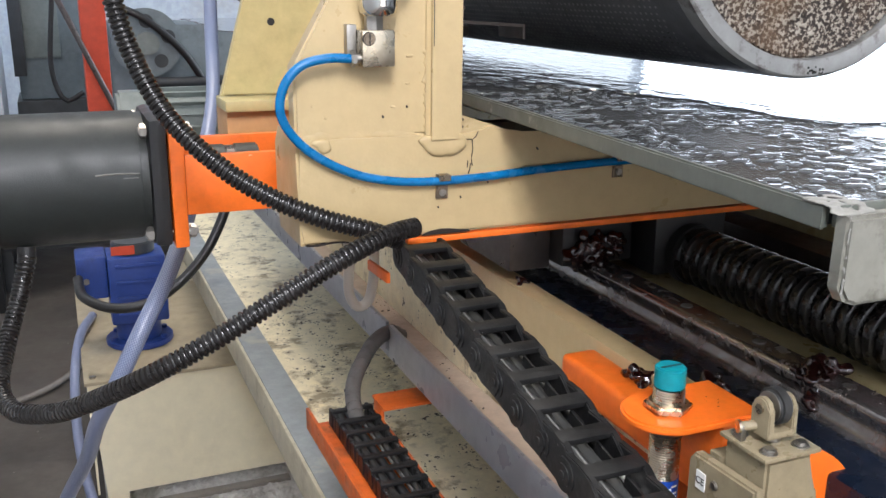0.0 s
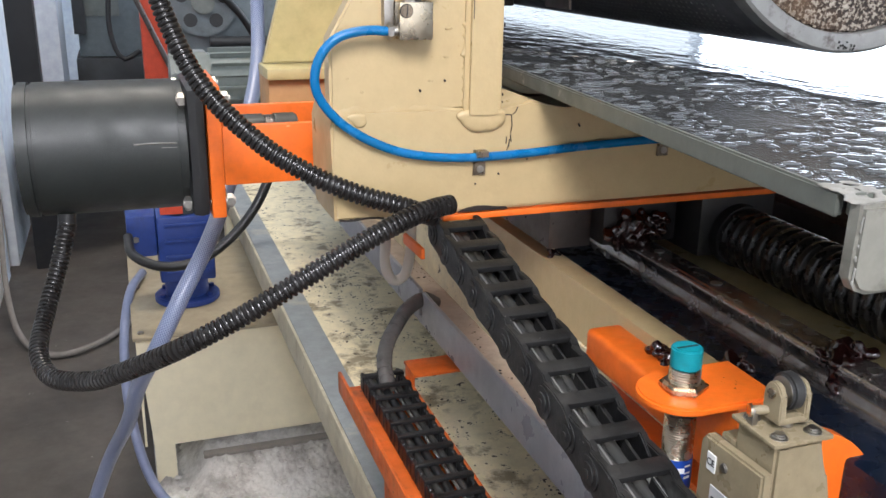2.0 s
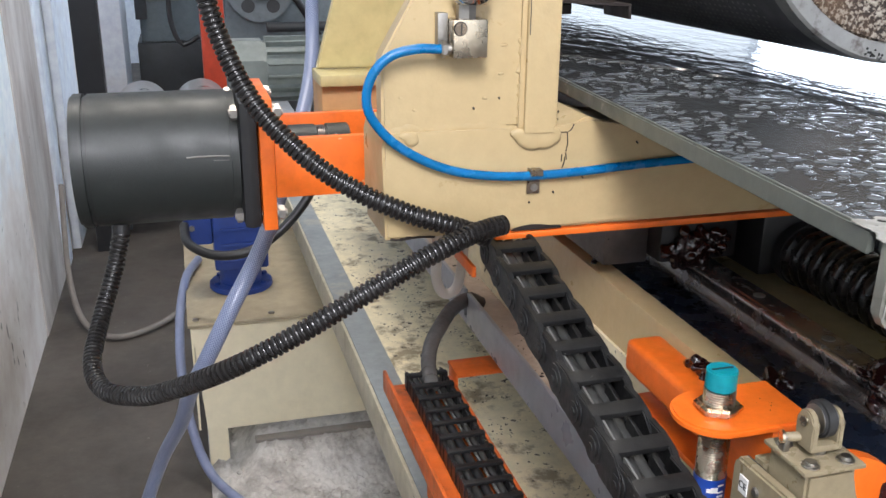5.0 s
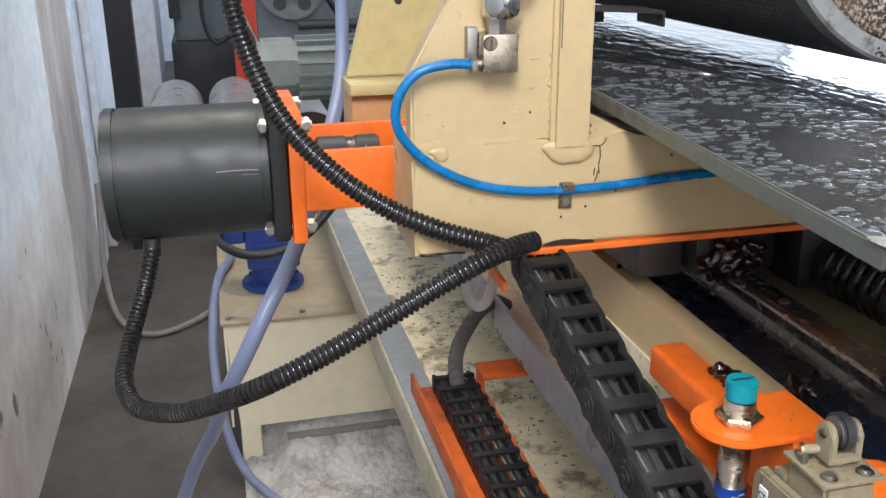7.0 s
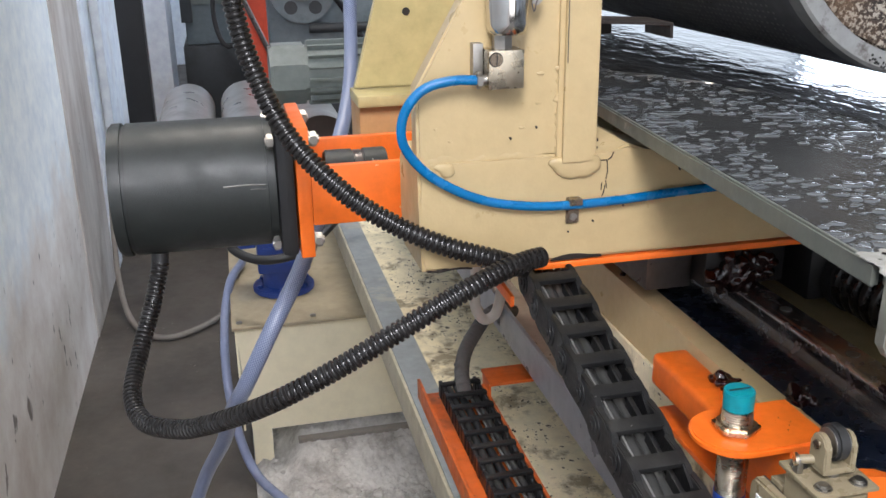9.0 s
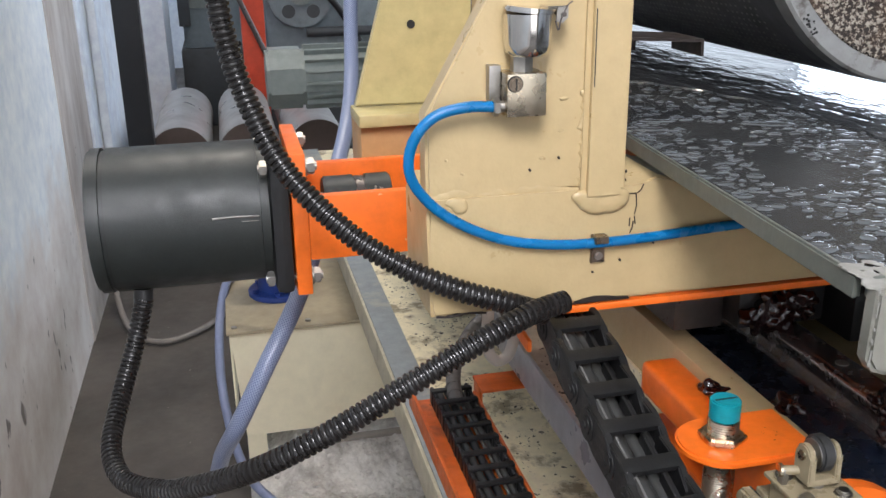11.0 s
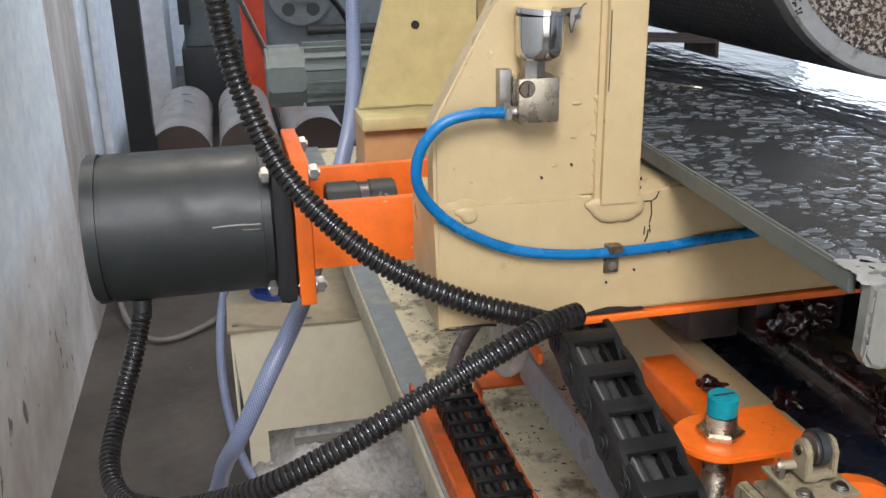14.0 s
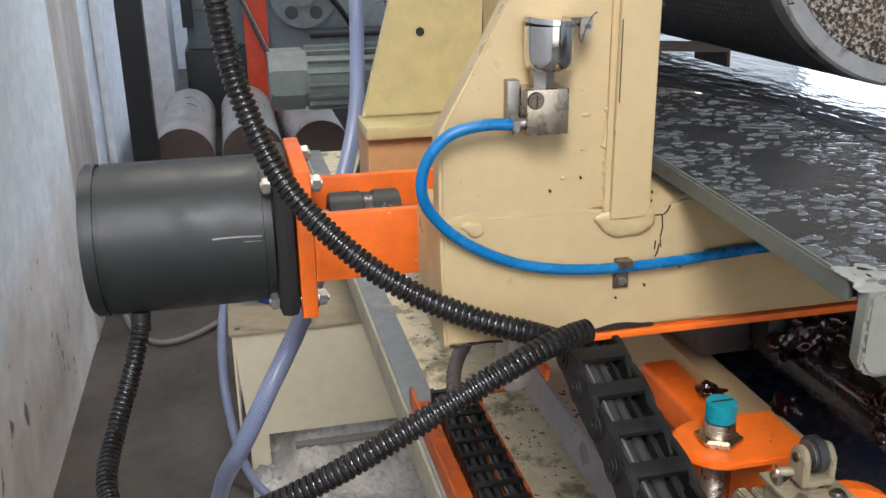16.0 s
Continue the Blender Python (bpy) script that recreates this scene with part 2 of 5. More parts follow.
def water_material():
    """A thin rippled sheet of water over the dark plate."""
    m = bpy.data.materials.new("water_sheet")
    m.use_nodes = True
    nt = m.node_tree
    b = nt.nodes["Principled BSDF"]
    b.inputs["Base Color"].default_value = (0.035, 0.037, 0.04, 1)
    b.inputs["Roughness"].default_value = 0.05
    b.inputs["IOR"].default_value = 1.4
    bp = nt.nodes.new("ShaderNodeBump")
    bp.inputs["Strength"].default_value, bp.inputs["Distance"].default_value = 1.0, 0.0014
    nt.links.new(noise_out(nt, 38, 3, 0.55, (1.6, 0.6, 1)), bp.inputs["Height"])
    nt.links.new(bp.outputs[0], b.inputs["Normal"])
    return m


def clear_material(name, colour, rough, ior=1.4, mixw=0.6):
    m = bpy.data.materials.new(name)
    m.use_nodes = True
    b = m.node_tree.nodes["Principled BSDF"]
    b.inputs["Base Color"].default_value = (*colour, 1)
    b.inputs["Roughness"].default_value, b.inputs["IOR"].default_value = rough, ior
    b.inputs["Transmission Weight"].default_value = mixw
    return m


def braided_material():
    """Pale violet hose wall with a crossed white yarn inside."""
    m = bpy.data.materials.new("braided_hose")
    m.use_nodes = True
    nt = m.node_tree
    b = nt.nodes["Principled BSDF"]
    uv = nt.nodes.new("ShaderNodeUVMap").outputs[0]
    facs = []
    for sgn in (1, -1):
        mp = nt.nodes.new("ShaderNodeMapping")
        mp.inputs["Rotation"].default_value = (0, 0, sgn * radians(45))
        nt.links.new(uv, mp.inputs[0])
        w = nt.nodes.new("ShaderNodeTexWave")
        w.inputs["Scale"].default_value = 1.3
        nt.links.new(mp.outputs[0], w.inputs["Vector"])
        facs.append(w.outputs["Fac"])
    mx = nt.nodes.new("ShaderNodeMath")
    mx.operation = "MAXIMUM"
    nt.links.new(facs[0], mx.inputs[0])
    nt.links.new(facs[1], mx.inputs[1])
    col = ramp(nt, mx.outputs[0], [(0.70, (0.115, 0.145, 0.25)), (0.94, (0.27, 0.305, 0.42))])
    nt.links.new(col, b.inputs["Base Color"])
    b.inputs["Roughness"].default_value = 0.35
    return m


def glow(name, colour, strength):
    m = bpy.data.materials.new(name)
    m.use_nodes = True
    nt = m.node_tree
    e = nt.nodes.new("ShaderNodeEmission")
    e.inputs[0].default_value, e.inputs[1].default_value = (*colour, 1), strength
    nt.links.new(e.outputs[0], nt.nodes["Material Output"].inputs[0])
    return m


def two_tone_wall():
    """White limewash over an older beige coat that is bare low on the wall, with an uneven brushed border."""
    m = surface("two_tone_limewash", (0.87, 0.93, 1.0), (0.82, 0.86, 0.93), 0.8, grain=26, stain=2.6, stain_at=(0.5, 0.74), stain_amount=0.3, bump=0.5, bump_scale=40)
    nt = m.node_tree
    b = nt.nodes["Principled BSDF"]
    white = b.inputs["Base Color"].links[0].from_socket
    beige = ramp(nt, noise_out(nt, 9, 6, 0.65), [(0.35, (0.88, 0.84, 0.81)), (0.7, (0.68, 0.60, 0.56))])
    xyz = nt.nodes.new("ShaderNodeSeparateXYZ")
    nt.links.new(nt.nodes.new("ShaderNodeNewGeometry").outputs["Position"], xyz.inputs[0])
    add = nt.nodes.new("ShaderNodeMath")
    add.operation = "MULTIPLY_ADD"
    nt.links.new(noise_out(nt, 3.0, 5, 0.6), add.inputs[0])
    add.inputs[1].default_value = 0.75
    nt.links.new(xyz.outputs[2], add.inputs[2])
    border = ramp(nt, add.outputs[0], [(0.76, (1, 1, 1)), (0.90, (0, 0, 0))])
    col = mix(nt, border, white, beige)
    for sc, lim, st in ((24, 0.645, (1, 1, 0.45)), (9, 0.69, (1, 1, 0.6))):
        f = ramp(nt, noise_out(nt, sc, 3, 0.7, st), [(lim, (0, 0, 0)), (lim + 0.04, (0.85, 0.85, 0.85))])
        col = mix(nt, mix(nt, border, (0.0, 0.0, 0.0), f), col, (0.15, 0.12, 0.105))
    nt.links.new(col, b.inputs["Base Color"])
    return m


OLD_WALL = two_tone_wall()
FILLER = filler_material()
WET = wet_tray_material()
# opaque drops, paler than the plate: sky reflection put into the base grey
WATER = surface("water_drop", (0.085, 0.092, 0.10), None, 0.14, grain=60, bump=0.0, rough_var=0.03)
WORN_CORNER = surface("worn_pale_paint", (0.22, 0.215, 0.185), (0.10, 0.09, 0.07), 0.45, grain=70, stain=40, stain_at=(0.5, 0.62), stain_amount=0.8, bump=0.4)
CHIPPED = surface("chipped_pale_primer", (0.24, 0.235, 0.215), (0.11, 0.10, 0.09), 0.6, grain=120, stain=60, bump=0.4)
SHEET = water_material()
YELLOW_CREAM = surface("yellow_cream_paint", (0.50, 0.42, 0.20), (0.42, 0.32, 0.15), 0.4, grain=60, stain=10, stain_amount=0.4, bump=0.3, bump_scale=50, spots=(50, (0.10, 0.06, 0.03), 0.74))
PUTTY = surface("chain_separator_plastic", (0.15, 0.147, 0.14), None, 0.5, grain=60, bump=0.05)
CLEAR_SLEEVE = clear_material("clear_sleeve", (0.62, 0.58, 0.53), 0.3, 1.3, 0.35)
BRAID = braided_material()
DAYLIGHT = glow("daylight_outside", (0.76, 0.88, 1.0), 2.0)
LID = surface("dusty_lid_paint", (0.40, 0.335, 0.225), (0.20, 0.16, 0.105), 0.5, grain=40, stain=8, stain_at=(0.45, 0.8), stain_amount=0.5, bump=0.25)
POST = surface("black_post_paint", (0.016, 0.017, 0.02), (0.04, 0.036, 0.032), 0.45, grain=40, stain=9, bump=0.15)
# cream paint of the rear beam, its shade put into the brown base
SHADED_CREAM = surface("shaded_cream_paint", (0.50, 0.27, 0.11), (0.34, 0.18, 0.08), 0.5, grain=50, stain=12, bump=0.2)
# pale grey of the drilled holes paints in the glint of water
HOLE = surface("perforation_glint", (0.42, 0.41, 0.40), None, 0.35, 0.7, grain=60, bump=0.0)
DUSTY_CABLE = surface("dusty_cable", (0.20, 0.18, 0.165), (0.12, 0.11, 0.10), 0.7, grain=40, bump=0.2)


# ---- building helpers ----
def mesh_of(bm, name, mats, smooth=40):
    bmesh.ops.recalc_face_normals(bm, faces=bm.faces[:])
    me = bpy.data.meshes.new(name)
    bm.to_mesh(me)
    bm.free()
    for mt in mats if isinstance(mats, (list, tuple)) else (mats,):
        me.materials.append(mt)
    if smooth:
        me.shade_smooth()
        me.set_sharp_from_angle(angle=radians(smooth))
    return me


def thing(name, at, label, category, group="", kind=""):
    ob = new(name)
    ob.location = at
    ob.empty_display_size = 0.02
    return tagged(ob, label, category, group, kind)


def part(name, bm, mat, parent, label="", smooth=40):
    """One mesh object under a thing or a part; bm is in world coordinates at the clip's start."""
    base, top = Vector((0, 0, 0)), parent
    while top:
        base += top.location
        top = top.parent
    bmesh.ops.translate(bm, vec=-base, verts=bm.verts[:])
    ob = new(name, mesh_of(bm, name, mat, smooth))
    ob.parent = parent
    return tagged(ob, label)


def solid(name, bm, mat, label, category, group="", kind="", smooth=40):
    """A thing that is one mesh, with its origin at its own middle."""
    mid = sum((v.co for v in bm.verts), Vector()) / len(bm.verts)
    bmesh.ops.translate(bm, vec=-mid, verts=bm.verts[:])
    ob = new(name, mesh_of(bm, name, mat, smooth))
    ob.location = mid
    return tagged(ob, label, category, group, kind)


def box(lo, hi, bevel=0.0, bm=None, seg=2, m=None):
    bm = bm or bmesh.new()
    lo, hi = Vector(lo), Vector(hi)
    res = bmesh.ops.create_cube(bm, size=1, matrix=Matrix.Translation((lo + hi) / 2) @ Matrix.Diagonal((*(hi - lo), 1)))
    vs = res["verts"]
    if bevel:
        es = list({e for v in vs for e in v.link_edges})
        out = bmesh.ops.bevel(bm, geom=es, offset=bevel, segments=seg, affect="EDGES", profile=0.6)
        vs = list({v for f in out["faces"] for v in f.verts} | {v for v in vs if v.is_valid})
    if m:
        bmesh.ops.transform(bm, matrix=m, verts=[v for v in vs if v.is_valid])
    return bm


def rod(p0, p1, r, seg=24, bm=None, r2=None, bevel=0.0):
    bm = bm or bmesh.new()
    p0, p1 = Vector(p0), Vector(p1)
    d = p1 - p0
    q = d.to_track_quat("Z", "Y").to_matrix().to_4x4()
    res = bmesh.ops.create_cone(bm, cap_ends=True, segments=seg, radius1=r, radius2=r if r2 is None else r2, depth=d.length,
                                matrix=Matrix.Translation((p0 + p1) / 2) @ q)
    if bevel:
        n = d.normalized()
        rim = [e for e in {e for v in res["verts"] for e in v.link_edges} if abs((e.verts[0].co - e.verts[1].co).dot(n)) < 1e-6 and any(len(f.verts) > 4 for f in e.link_faces)]
        bmesh.ops.bevel(bm, geom=rim, offset=bevel, segments=2, affect="EDGES")
    return bm


def prism(outline, y0, y1, axis="y", bevel=0.0, bm=None):
    """A plate: outline as pairs in the plane across the axis, from y0 to y1."""
    bm = bm or bmesh.new()

    def at(a, b, c):
        return {"y": (a, c, b), "z": (a, b, c), "x": (c, a, b)}[axis]
    lo = [bm.verts.new(at(a, b, y0)) for a, b in outline]
    hi = [bm.verts.new(at(a, b, y1)) for a, b in outline]
    faces = [bm.faces.new(lo), bm.faces.new(hi[::-1])]
    n = len(outline)
    for i in range(n):
        faces.append(bm.faces.new((lo[i], hi[i], hi[(i + 1) % n], lo[(i + 1) % n])))
    if bevel:
        bmesh.ops.bevel(bm, geom=list({e for f in faces[:2] for e in f.edges}), offset=bevel, segments=2, affect="EDGES")
    return bm


def curve_points(pts, step):
    """Points at even steps along a smooth curve through pts."""
    p = [Vector(q) for q in pts]
    p = [p[0] * 2 - p[1]] + p + [p[-1] * 2 - p[-2]]
    fine = []
    for i in range(1, len(p) - 2):
        a, b, c, d = p[i - 1:i + 3]
        for k in range(40):
            u = k / 40
            fine.append(0.5 * (2 * b + (c - a) * u + (2 * a - 5 * b + 4 * c - d) * u * u + (3 * b - a - 3 * c + d) * u ** 3))
    fine.append(p[-2])
    out, left = [fine[0]], step
    for a, b in zip(fine, fine[1:]):
        run = (b - a).length
        while run >= left > 0:
            a = a.lerp(b, left / run)
            run -= left
            out.append(a)
            left = step
        left -= run
    out.append(fine[-1])
    return out


def pipe(pts, r, step=0.006, seg=14, ribs=None, bm=None, uv=False):
    """A round hose along a smooth curve; ribs = (pitch, depth) makes it corrugated."""
    bm = bm or bmesh.new()
    if ribs:
        pitch, depth = ribs
        c = curve_points(pts, pitch / 6)
        radii = [r - (depth if i % 6 in (4, 5) else depth * 0.12 if i % 6 in (3, 0) else 0) for i in range(len(c))]
    else:
        c = curve_points(pts, step)
        radii = [r] * len(c)
    up = Vector((0.13, 0.21, 0.97)).normalized()
    rings = []
    for i, q in enumerate(c):
        d = (c[min(i + 1, len(c) - 1)] - c[max(i - 1, 0)]).normalized()
        side = d.cross(up).normalized()
        up = side.cross(d).normalized()
        rings.append([bm.verts.new(q + radii[i] * (math.cos(a) * side + math.sin(a) * up)) for a in (2 * math.pi * k / seg for k in range(seg))])
    lay = bm.loops.layers.uv.new("UVMap") if uv else None
    for i, (a, b) in enumerate(zip(rings, rings[1:])):
        for k in range(seg):
            f = bm.faces.new((a[k], a[(k + 1) % seg], b[(k + 1) % seg], b[k]))
            if lay:
                for loop, (u, v) in zip(f.loops, ((k, i), (k + 1, i), (k + 1, i + 1), (k, i + 1))):
                    loop[lay].uv = (u / seg * 6, v * step / (2 * math.pi * r) * 6)
    bm.faces.new(rings[0][::-1])
    bm.faces.new(rings[-1])
    return bm


def flow(ob, size):
    """Melts a heap of blobs into one smeared lump."""
    r = ob.modifiers.new("melt", "REMESH")
    r.mode, r.voxel_size, r.use_smooth_shade = "VOXEL", size, True
    sm = ob.modifiers.new("soften", "SMOOTH")
    sm.factor, sm.iterations = 0.6, 4
    return ob


def hex_nut(p0, p1, r, bm=None):
    return rod(p0, p1, r, 6, bm, bevel=r * 0.12)


def lumps(centre, size, count, seed, bm=None):
    """A smeared heap of small overlapping blobs."""
    bm = bm or bmesh.new()
    rnd = random.Random(seed)
    for _ in range(count):
        p = Vector([c + s * max(-1, min(1, rnd.gauss(0, 0.45))) for c, s in zip(centre, size)])
        rr = rnd.uniform(0.4, 0.8) * min(size)
        res = bmesh.ops.create_icosphere(bm, subdivisions=2, radius=rr)
        for v in res["verts"]:
            v.co = p + v.co * (1 + 0.35 * noise.noise(v.co * 260 + p * 90)) * Vector((1.3, 1.3, 0.9)).length / 2
    return bm


# ---- the hall ----
def slab(name, lo, hi, mat, label, category, bevel=0.0):
    return solid(name, box(lo, hi, bevel), mat, label, category, kind="structure")


slab("floor", (-0.5, -3.3, -0.15), (5.4, 7.4, 0.0), CONCRETE, "stained grey concrete workshop floor", "floor")
slab("ceiling", (-0.6, -3.3, 3.9), (5.4, 7.4, 4.05), CEILING, "plain pale workshop ceiling", "ceiling")


def wall_with_opening(name, axis, at, span, hole, label, mat=None):
    """A wall of four butted blocks round an opening; axis is the wall's normal."""
    (a0, a1), (h0, h1, z0, z1) = span, hole
    bm = bmesh.new()
    for lo, hi in (((a0, 0), (h0, 3.9)), ((h1, 0), (a1, 3.9)), ((h0, 0), (h1, z0)), ((h0, z1), (h1, 3.9))):
        if hi[0] - lo[0] < 1e-3 or hi[1] - lo[1] < 1e-3:
            continue
        if axis == "x":
            box((at, lo[0], lo[1]), (at + 0.2, hi[0], hi[1]), bm=bm)
        else:
            box((lo[0], at, lo[1]), (hi[0], at + 0.2, hi[1]), bm=bm)
    return solid(name, bm, mat or WALL, label, "wall", kind="structure")


wall_with_opening("wall_west", "x", -0.545, (-3.3, 7.4), (-1.35, -0.55, 1.70, 2.50), "white limewashed wall, bare beige coat and stains below", OLD_WALL)
wall_with_opening("wall_east", "x", 5.2, (-3.3, 7.2), (1.6, 6.6, 0.35, 3.0), "white limewashed wall with a wide daylight opening")
wall_with_opening("wall_north", "y", 7.2, (-0.345, 5.2), (1.95, 5.0, 0.4, 3.3), "white limewashed end wall with a wide daylight opening")
wall_with_opening("wall_south", "y", -3.5, (-0.6, 5.4), (-0.3, 2.6, 0.0, 3.3), "white limewashed wall with a tall open gate")
slab("backdrop_north", (1.0, 7.9, -0.2), (5.89, 7.95, 4.5), DAYLIGHT, "bright overcast daylight outside the opening", "sky")
slab("backdrop_east", (5.9, -1.0, -0.2), (5.95, 9.0, 4.5), DAYLIGHT, "bright overcast daylight outside the opening", "sky")

# a shallow pier, a plastic pipe and skirting on the west wall
slab("wall_pier", (-0.345, 2.95, 0.0), (-0.318, 3.40, 3.9), WALL, "white painted shallow pier on the wall", "wall", 0.004)
slab("wall_strip", (-0.345, 2.27, 0.0), (-0.3415, 2.70, 3.9), BEIGE_WALL, "stained beige plaster strip down the wall", "wall", 0.001)
slab("wall_pier", (-0.345, 2.715, 0.0), (-0.336, 2.86, 3.9), WALL, "white painted shallow pier on the wall", "wall", 0.003)
slab("steel_post", (-0.267, 2.90, 0.0), (-0.191, 2.965, 3.9), POST, "dark painted steel post beside the wall", "post", 0.004)
slab("partition_pier", (-0.345, 4.4, 0.0), (-0.207, 4.9, 3.9), WALL, "white painted pier beyond the steel post", "wall", 0.005)

# ---- bed of the machine ----
slab("machine_bed", (0.3540, 0.1, 0.56), (0.60, 1.7, 0.706), NAVY, "dark navy painted machine bed under the guide rail", "machine bed", 0.003)
slab("bed_base", (0.50, 0.12, 0.0), (0.63, 1.7, 0.5595), CREAM_DIRTY, "dirty cream base under the machine bed", "machine bed", 0.004)
side = thing("bed_side_plate", (0.343, 1.4, 0.30), "cream painted bed side plate with chipped upper edge", "machine bed", kind="structure")
part("plate", box((0.3335, 0.372, 0.545), (0.3535, 1.7, 0.7125), 0.0025), CREAM, side)
part("plate", box((0.3335, 0.100, 0.545), (0.3535, 0.315, 0.6860), 0.0025), CREAM, side)
part("dirty_band", box((0.3310, 0.100, 0.545), (0.3333, 1.7, 0.668)), CREAM_DIRTY, side, "oil-stained lower band")
slab("bed_pan", (0.424, 0.1, 0.7065), (0.598, 1.7, 0.710), PAN, "oily pan between the guide rails, shade in its olive-brown colour", "machine bed")
slab("bed_rear_plate", (0.6005, 0.1, 0.5600), (0.63, 1.7, 0.765), PAN, "oily rear plate of the machine bed, shade in its olive-brown colour", "machine bed", 0.003)

trough = thing("cable_trough", (0.26, 1.2, 0.40), "cream cable trough with worn blue-grey rim, oil-stained bed", "cable trough")
part("trough_bed", box((0.2200, 0.15, 0.425), (0.4990, 2.35, 0.4385)), CREAM_DIRTY, trough)
part("outer_side", box((0.2150, 0.15, 0.4000), (0.2195, 2.35, 0.4448), 0.0015), TROUGH_SIDE, trough)
part("rim", box((0.2198, 0.15, 0.4388), (0.2570, 2.35, 0.4440), 0.0015), BLUEGREY, trough, "worn blue-grey painted rim")
for yy in (0.2, 2.25):
    part("leg", box((0.24, yy, 0.0), (0.30, yy + 0.06, 0.4248)), CREAM_BOX, trough)

angle = thing("steel_angle", (0.285, 1.1, 0.52), "grey painted steel angle bar beside the cable chain", "angle bar")
part("upright_leg", box((0.281, 0.2, 0.597), (0.285, 0.797, 0.631), 0.0012), GREY_PAINT, angle)
part("upright_leg", box((0.281, 0.806, 0.597), (0.285, 1.60, 0.631), 0.0012), GREY_PAINT, angle)
part("upright_web", box((0.2812, 0.7972, 0.597), (0.2848, 0.8058, 0.603)), GREY_PAINT, angle)
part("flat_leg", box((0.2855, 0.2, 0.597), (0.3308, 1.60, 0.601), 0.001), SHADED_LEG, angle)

rail = thing("guide_rail", (0.404, 1.2, 0.7063), "linear guide rail smeared with dark red grease", "guide rail")
part("rail_body", prism([(0.3925, 0.7063), (0.4165, 0.7063), (0.4165, 0.7125), (0.4145, 0.7160), (0.4145, 0.7200), (0.4165, 0.7230), (0.4165, 0.7270), (0.4155, 0.7282),
                         (0.3985, 0.7282), (0.3975, 0.7272), (0.3968, 0.7272), (0.3958, 0.7282), (0.3935, 0.7282), (0.3925, 0.7270), (0.3925, 0.7235), (0.3948, 0.7205), (0.3948, 0.7160), (0.3925, 0.7125)], 0.292, 1.7), RAIL, rail)
for i in range(14):
    yy = 0.36 + i * 0.075
    part("bolt_plug", rod((0.4065, yy, 0.7280), (0.4065, yy, 0.7288), 0.0042, 20), STEEL, rail)

for name, c, s, n, seed in (("grease_smear", (0.406, 0.382, 0.730), (0.014, 0.011, 0.006), 46, 3),
                            ("grease_smear", (0.392, 0.374, 0.717), (0.003, 0.005, 0.010), 22, 4),
                            ("grease_smear", (0.360, 0.424, 0.7085), (0.011, 0.010, 0.006), 30, 5),
                            ("grease_smear", (0.330, 0.455, 0.709), (0.008, 0.012, 0.005), 24, 6),
                            ("grease_smear", (0.344, 0.645, 0.714), (0.006, 0.007, 0.004), 10, 7)):
    flow(solid(name, lumps(c, s, n, seed), GREASE, "glossy dark red-brown grease smear on the rail bed", "grease", "grease smears"), 0.0011)
solid("grease_film", lumps((0.4045, 0.335, 0.7285), (0.011, 0.034, 0.0010), 110, 9), GREASE, "thin red grease film on the rail end", "grease", "grease smears")

# ---- carriage ----
CX, CY, CZ = 0.30, 0.60, 0.777
carriage = thing("machine_carriage", (CX, CY, CZ), "cream welded steel carriage with orange base plate", "machine carriage")
part("front_beam", prism([(0.147, 0.7775), (0.640, 0.7775), (0.640, 0.8440), (0.31, 0.8450), (0.285, 0.8535), (0.268, 0.8460), (0.148, 0.851), (0.1455, 0.84), (0.146, 0.80)], 0.586, 0.650, bevel=0.0022), CREAM, carriage)
part("front_plate", prism([(0.1455, 0.849), (0.2605, 0.849), (0.2610, 1.30), (0.255, 1.30), (0.200, 1.0), (0.1835, 0.962), (0.1455, 0.896)], 0.5868, 0.604, bevel=0.0018), CREAM, carriage)
part("upright_bar", prism([(0.2355, 0.842), (0.262, 0.842), (0.2625, 1.30), (0.2375, 1.30)], 0.5815, 0.5905, bevel=0.0032), CREAM, carriage)
def weld(points, size, depth, seed, count):
    """A painted weld: overlapping flat dabs along a line, melted together."""
    bm = bmesh.new()
    rnd = random.Random(seed)
    for (x0, z0), (x1, z1) in zip(points, points[1:]):
        for k in range(count):
            u = (k + rnd.uniform(-0.3, 0.3)) / count
            r = size * rnd.uniform(0.7, 1.25)
            bmesh.ops.create_icosphere(bm, subdivisions=2, radius=r, matrix=Matrix.Translation((x0 + (x1 - x0) * u, depth, z0 + (z1 - z0) * u + rnd.uniform(-0.3, 0.3) * size))
                                       @ Matrix.Diagonal((rnd.uniform(1.1, 1.8), 0.42, rnd.uniform(0.7, 1.1), 1)))
    return bm


flow(tagged(part("weld_bead", weld([(0.150, 0.8475), (0.166, 0.8505), (0.190, 0.8495), (0.2105, 0.8515), (0.221, 0.8475), (0.236, 0.8470)], 0.0042, 0.5884, 11, 9), CREAM, carriage, "painted weld bead", 60), kind="stuff"), 0.0011)
flow(part("weld_bead", weld([(0.2365, 0.851), (0.2372, 0.870), (0.2362, 0.889), (0.2372, 0.906)], 0.0022, 0.5866, 12, 9), CREAM, carriage, "painted weld bead beside the bar", 60), 0.0010)
flow(part("weld_toe", weld([(0.2395, 0.8440), (0.2450, 0.8395), (0.2520, 0.8385), (0.2585, 0.8420), (0.2560, 0.8465), (0.2440, 0.8470)], 0.0056, 0.5850, 13, 7), CREAM, carriage, "painted weld lump", 60), 0.0012)
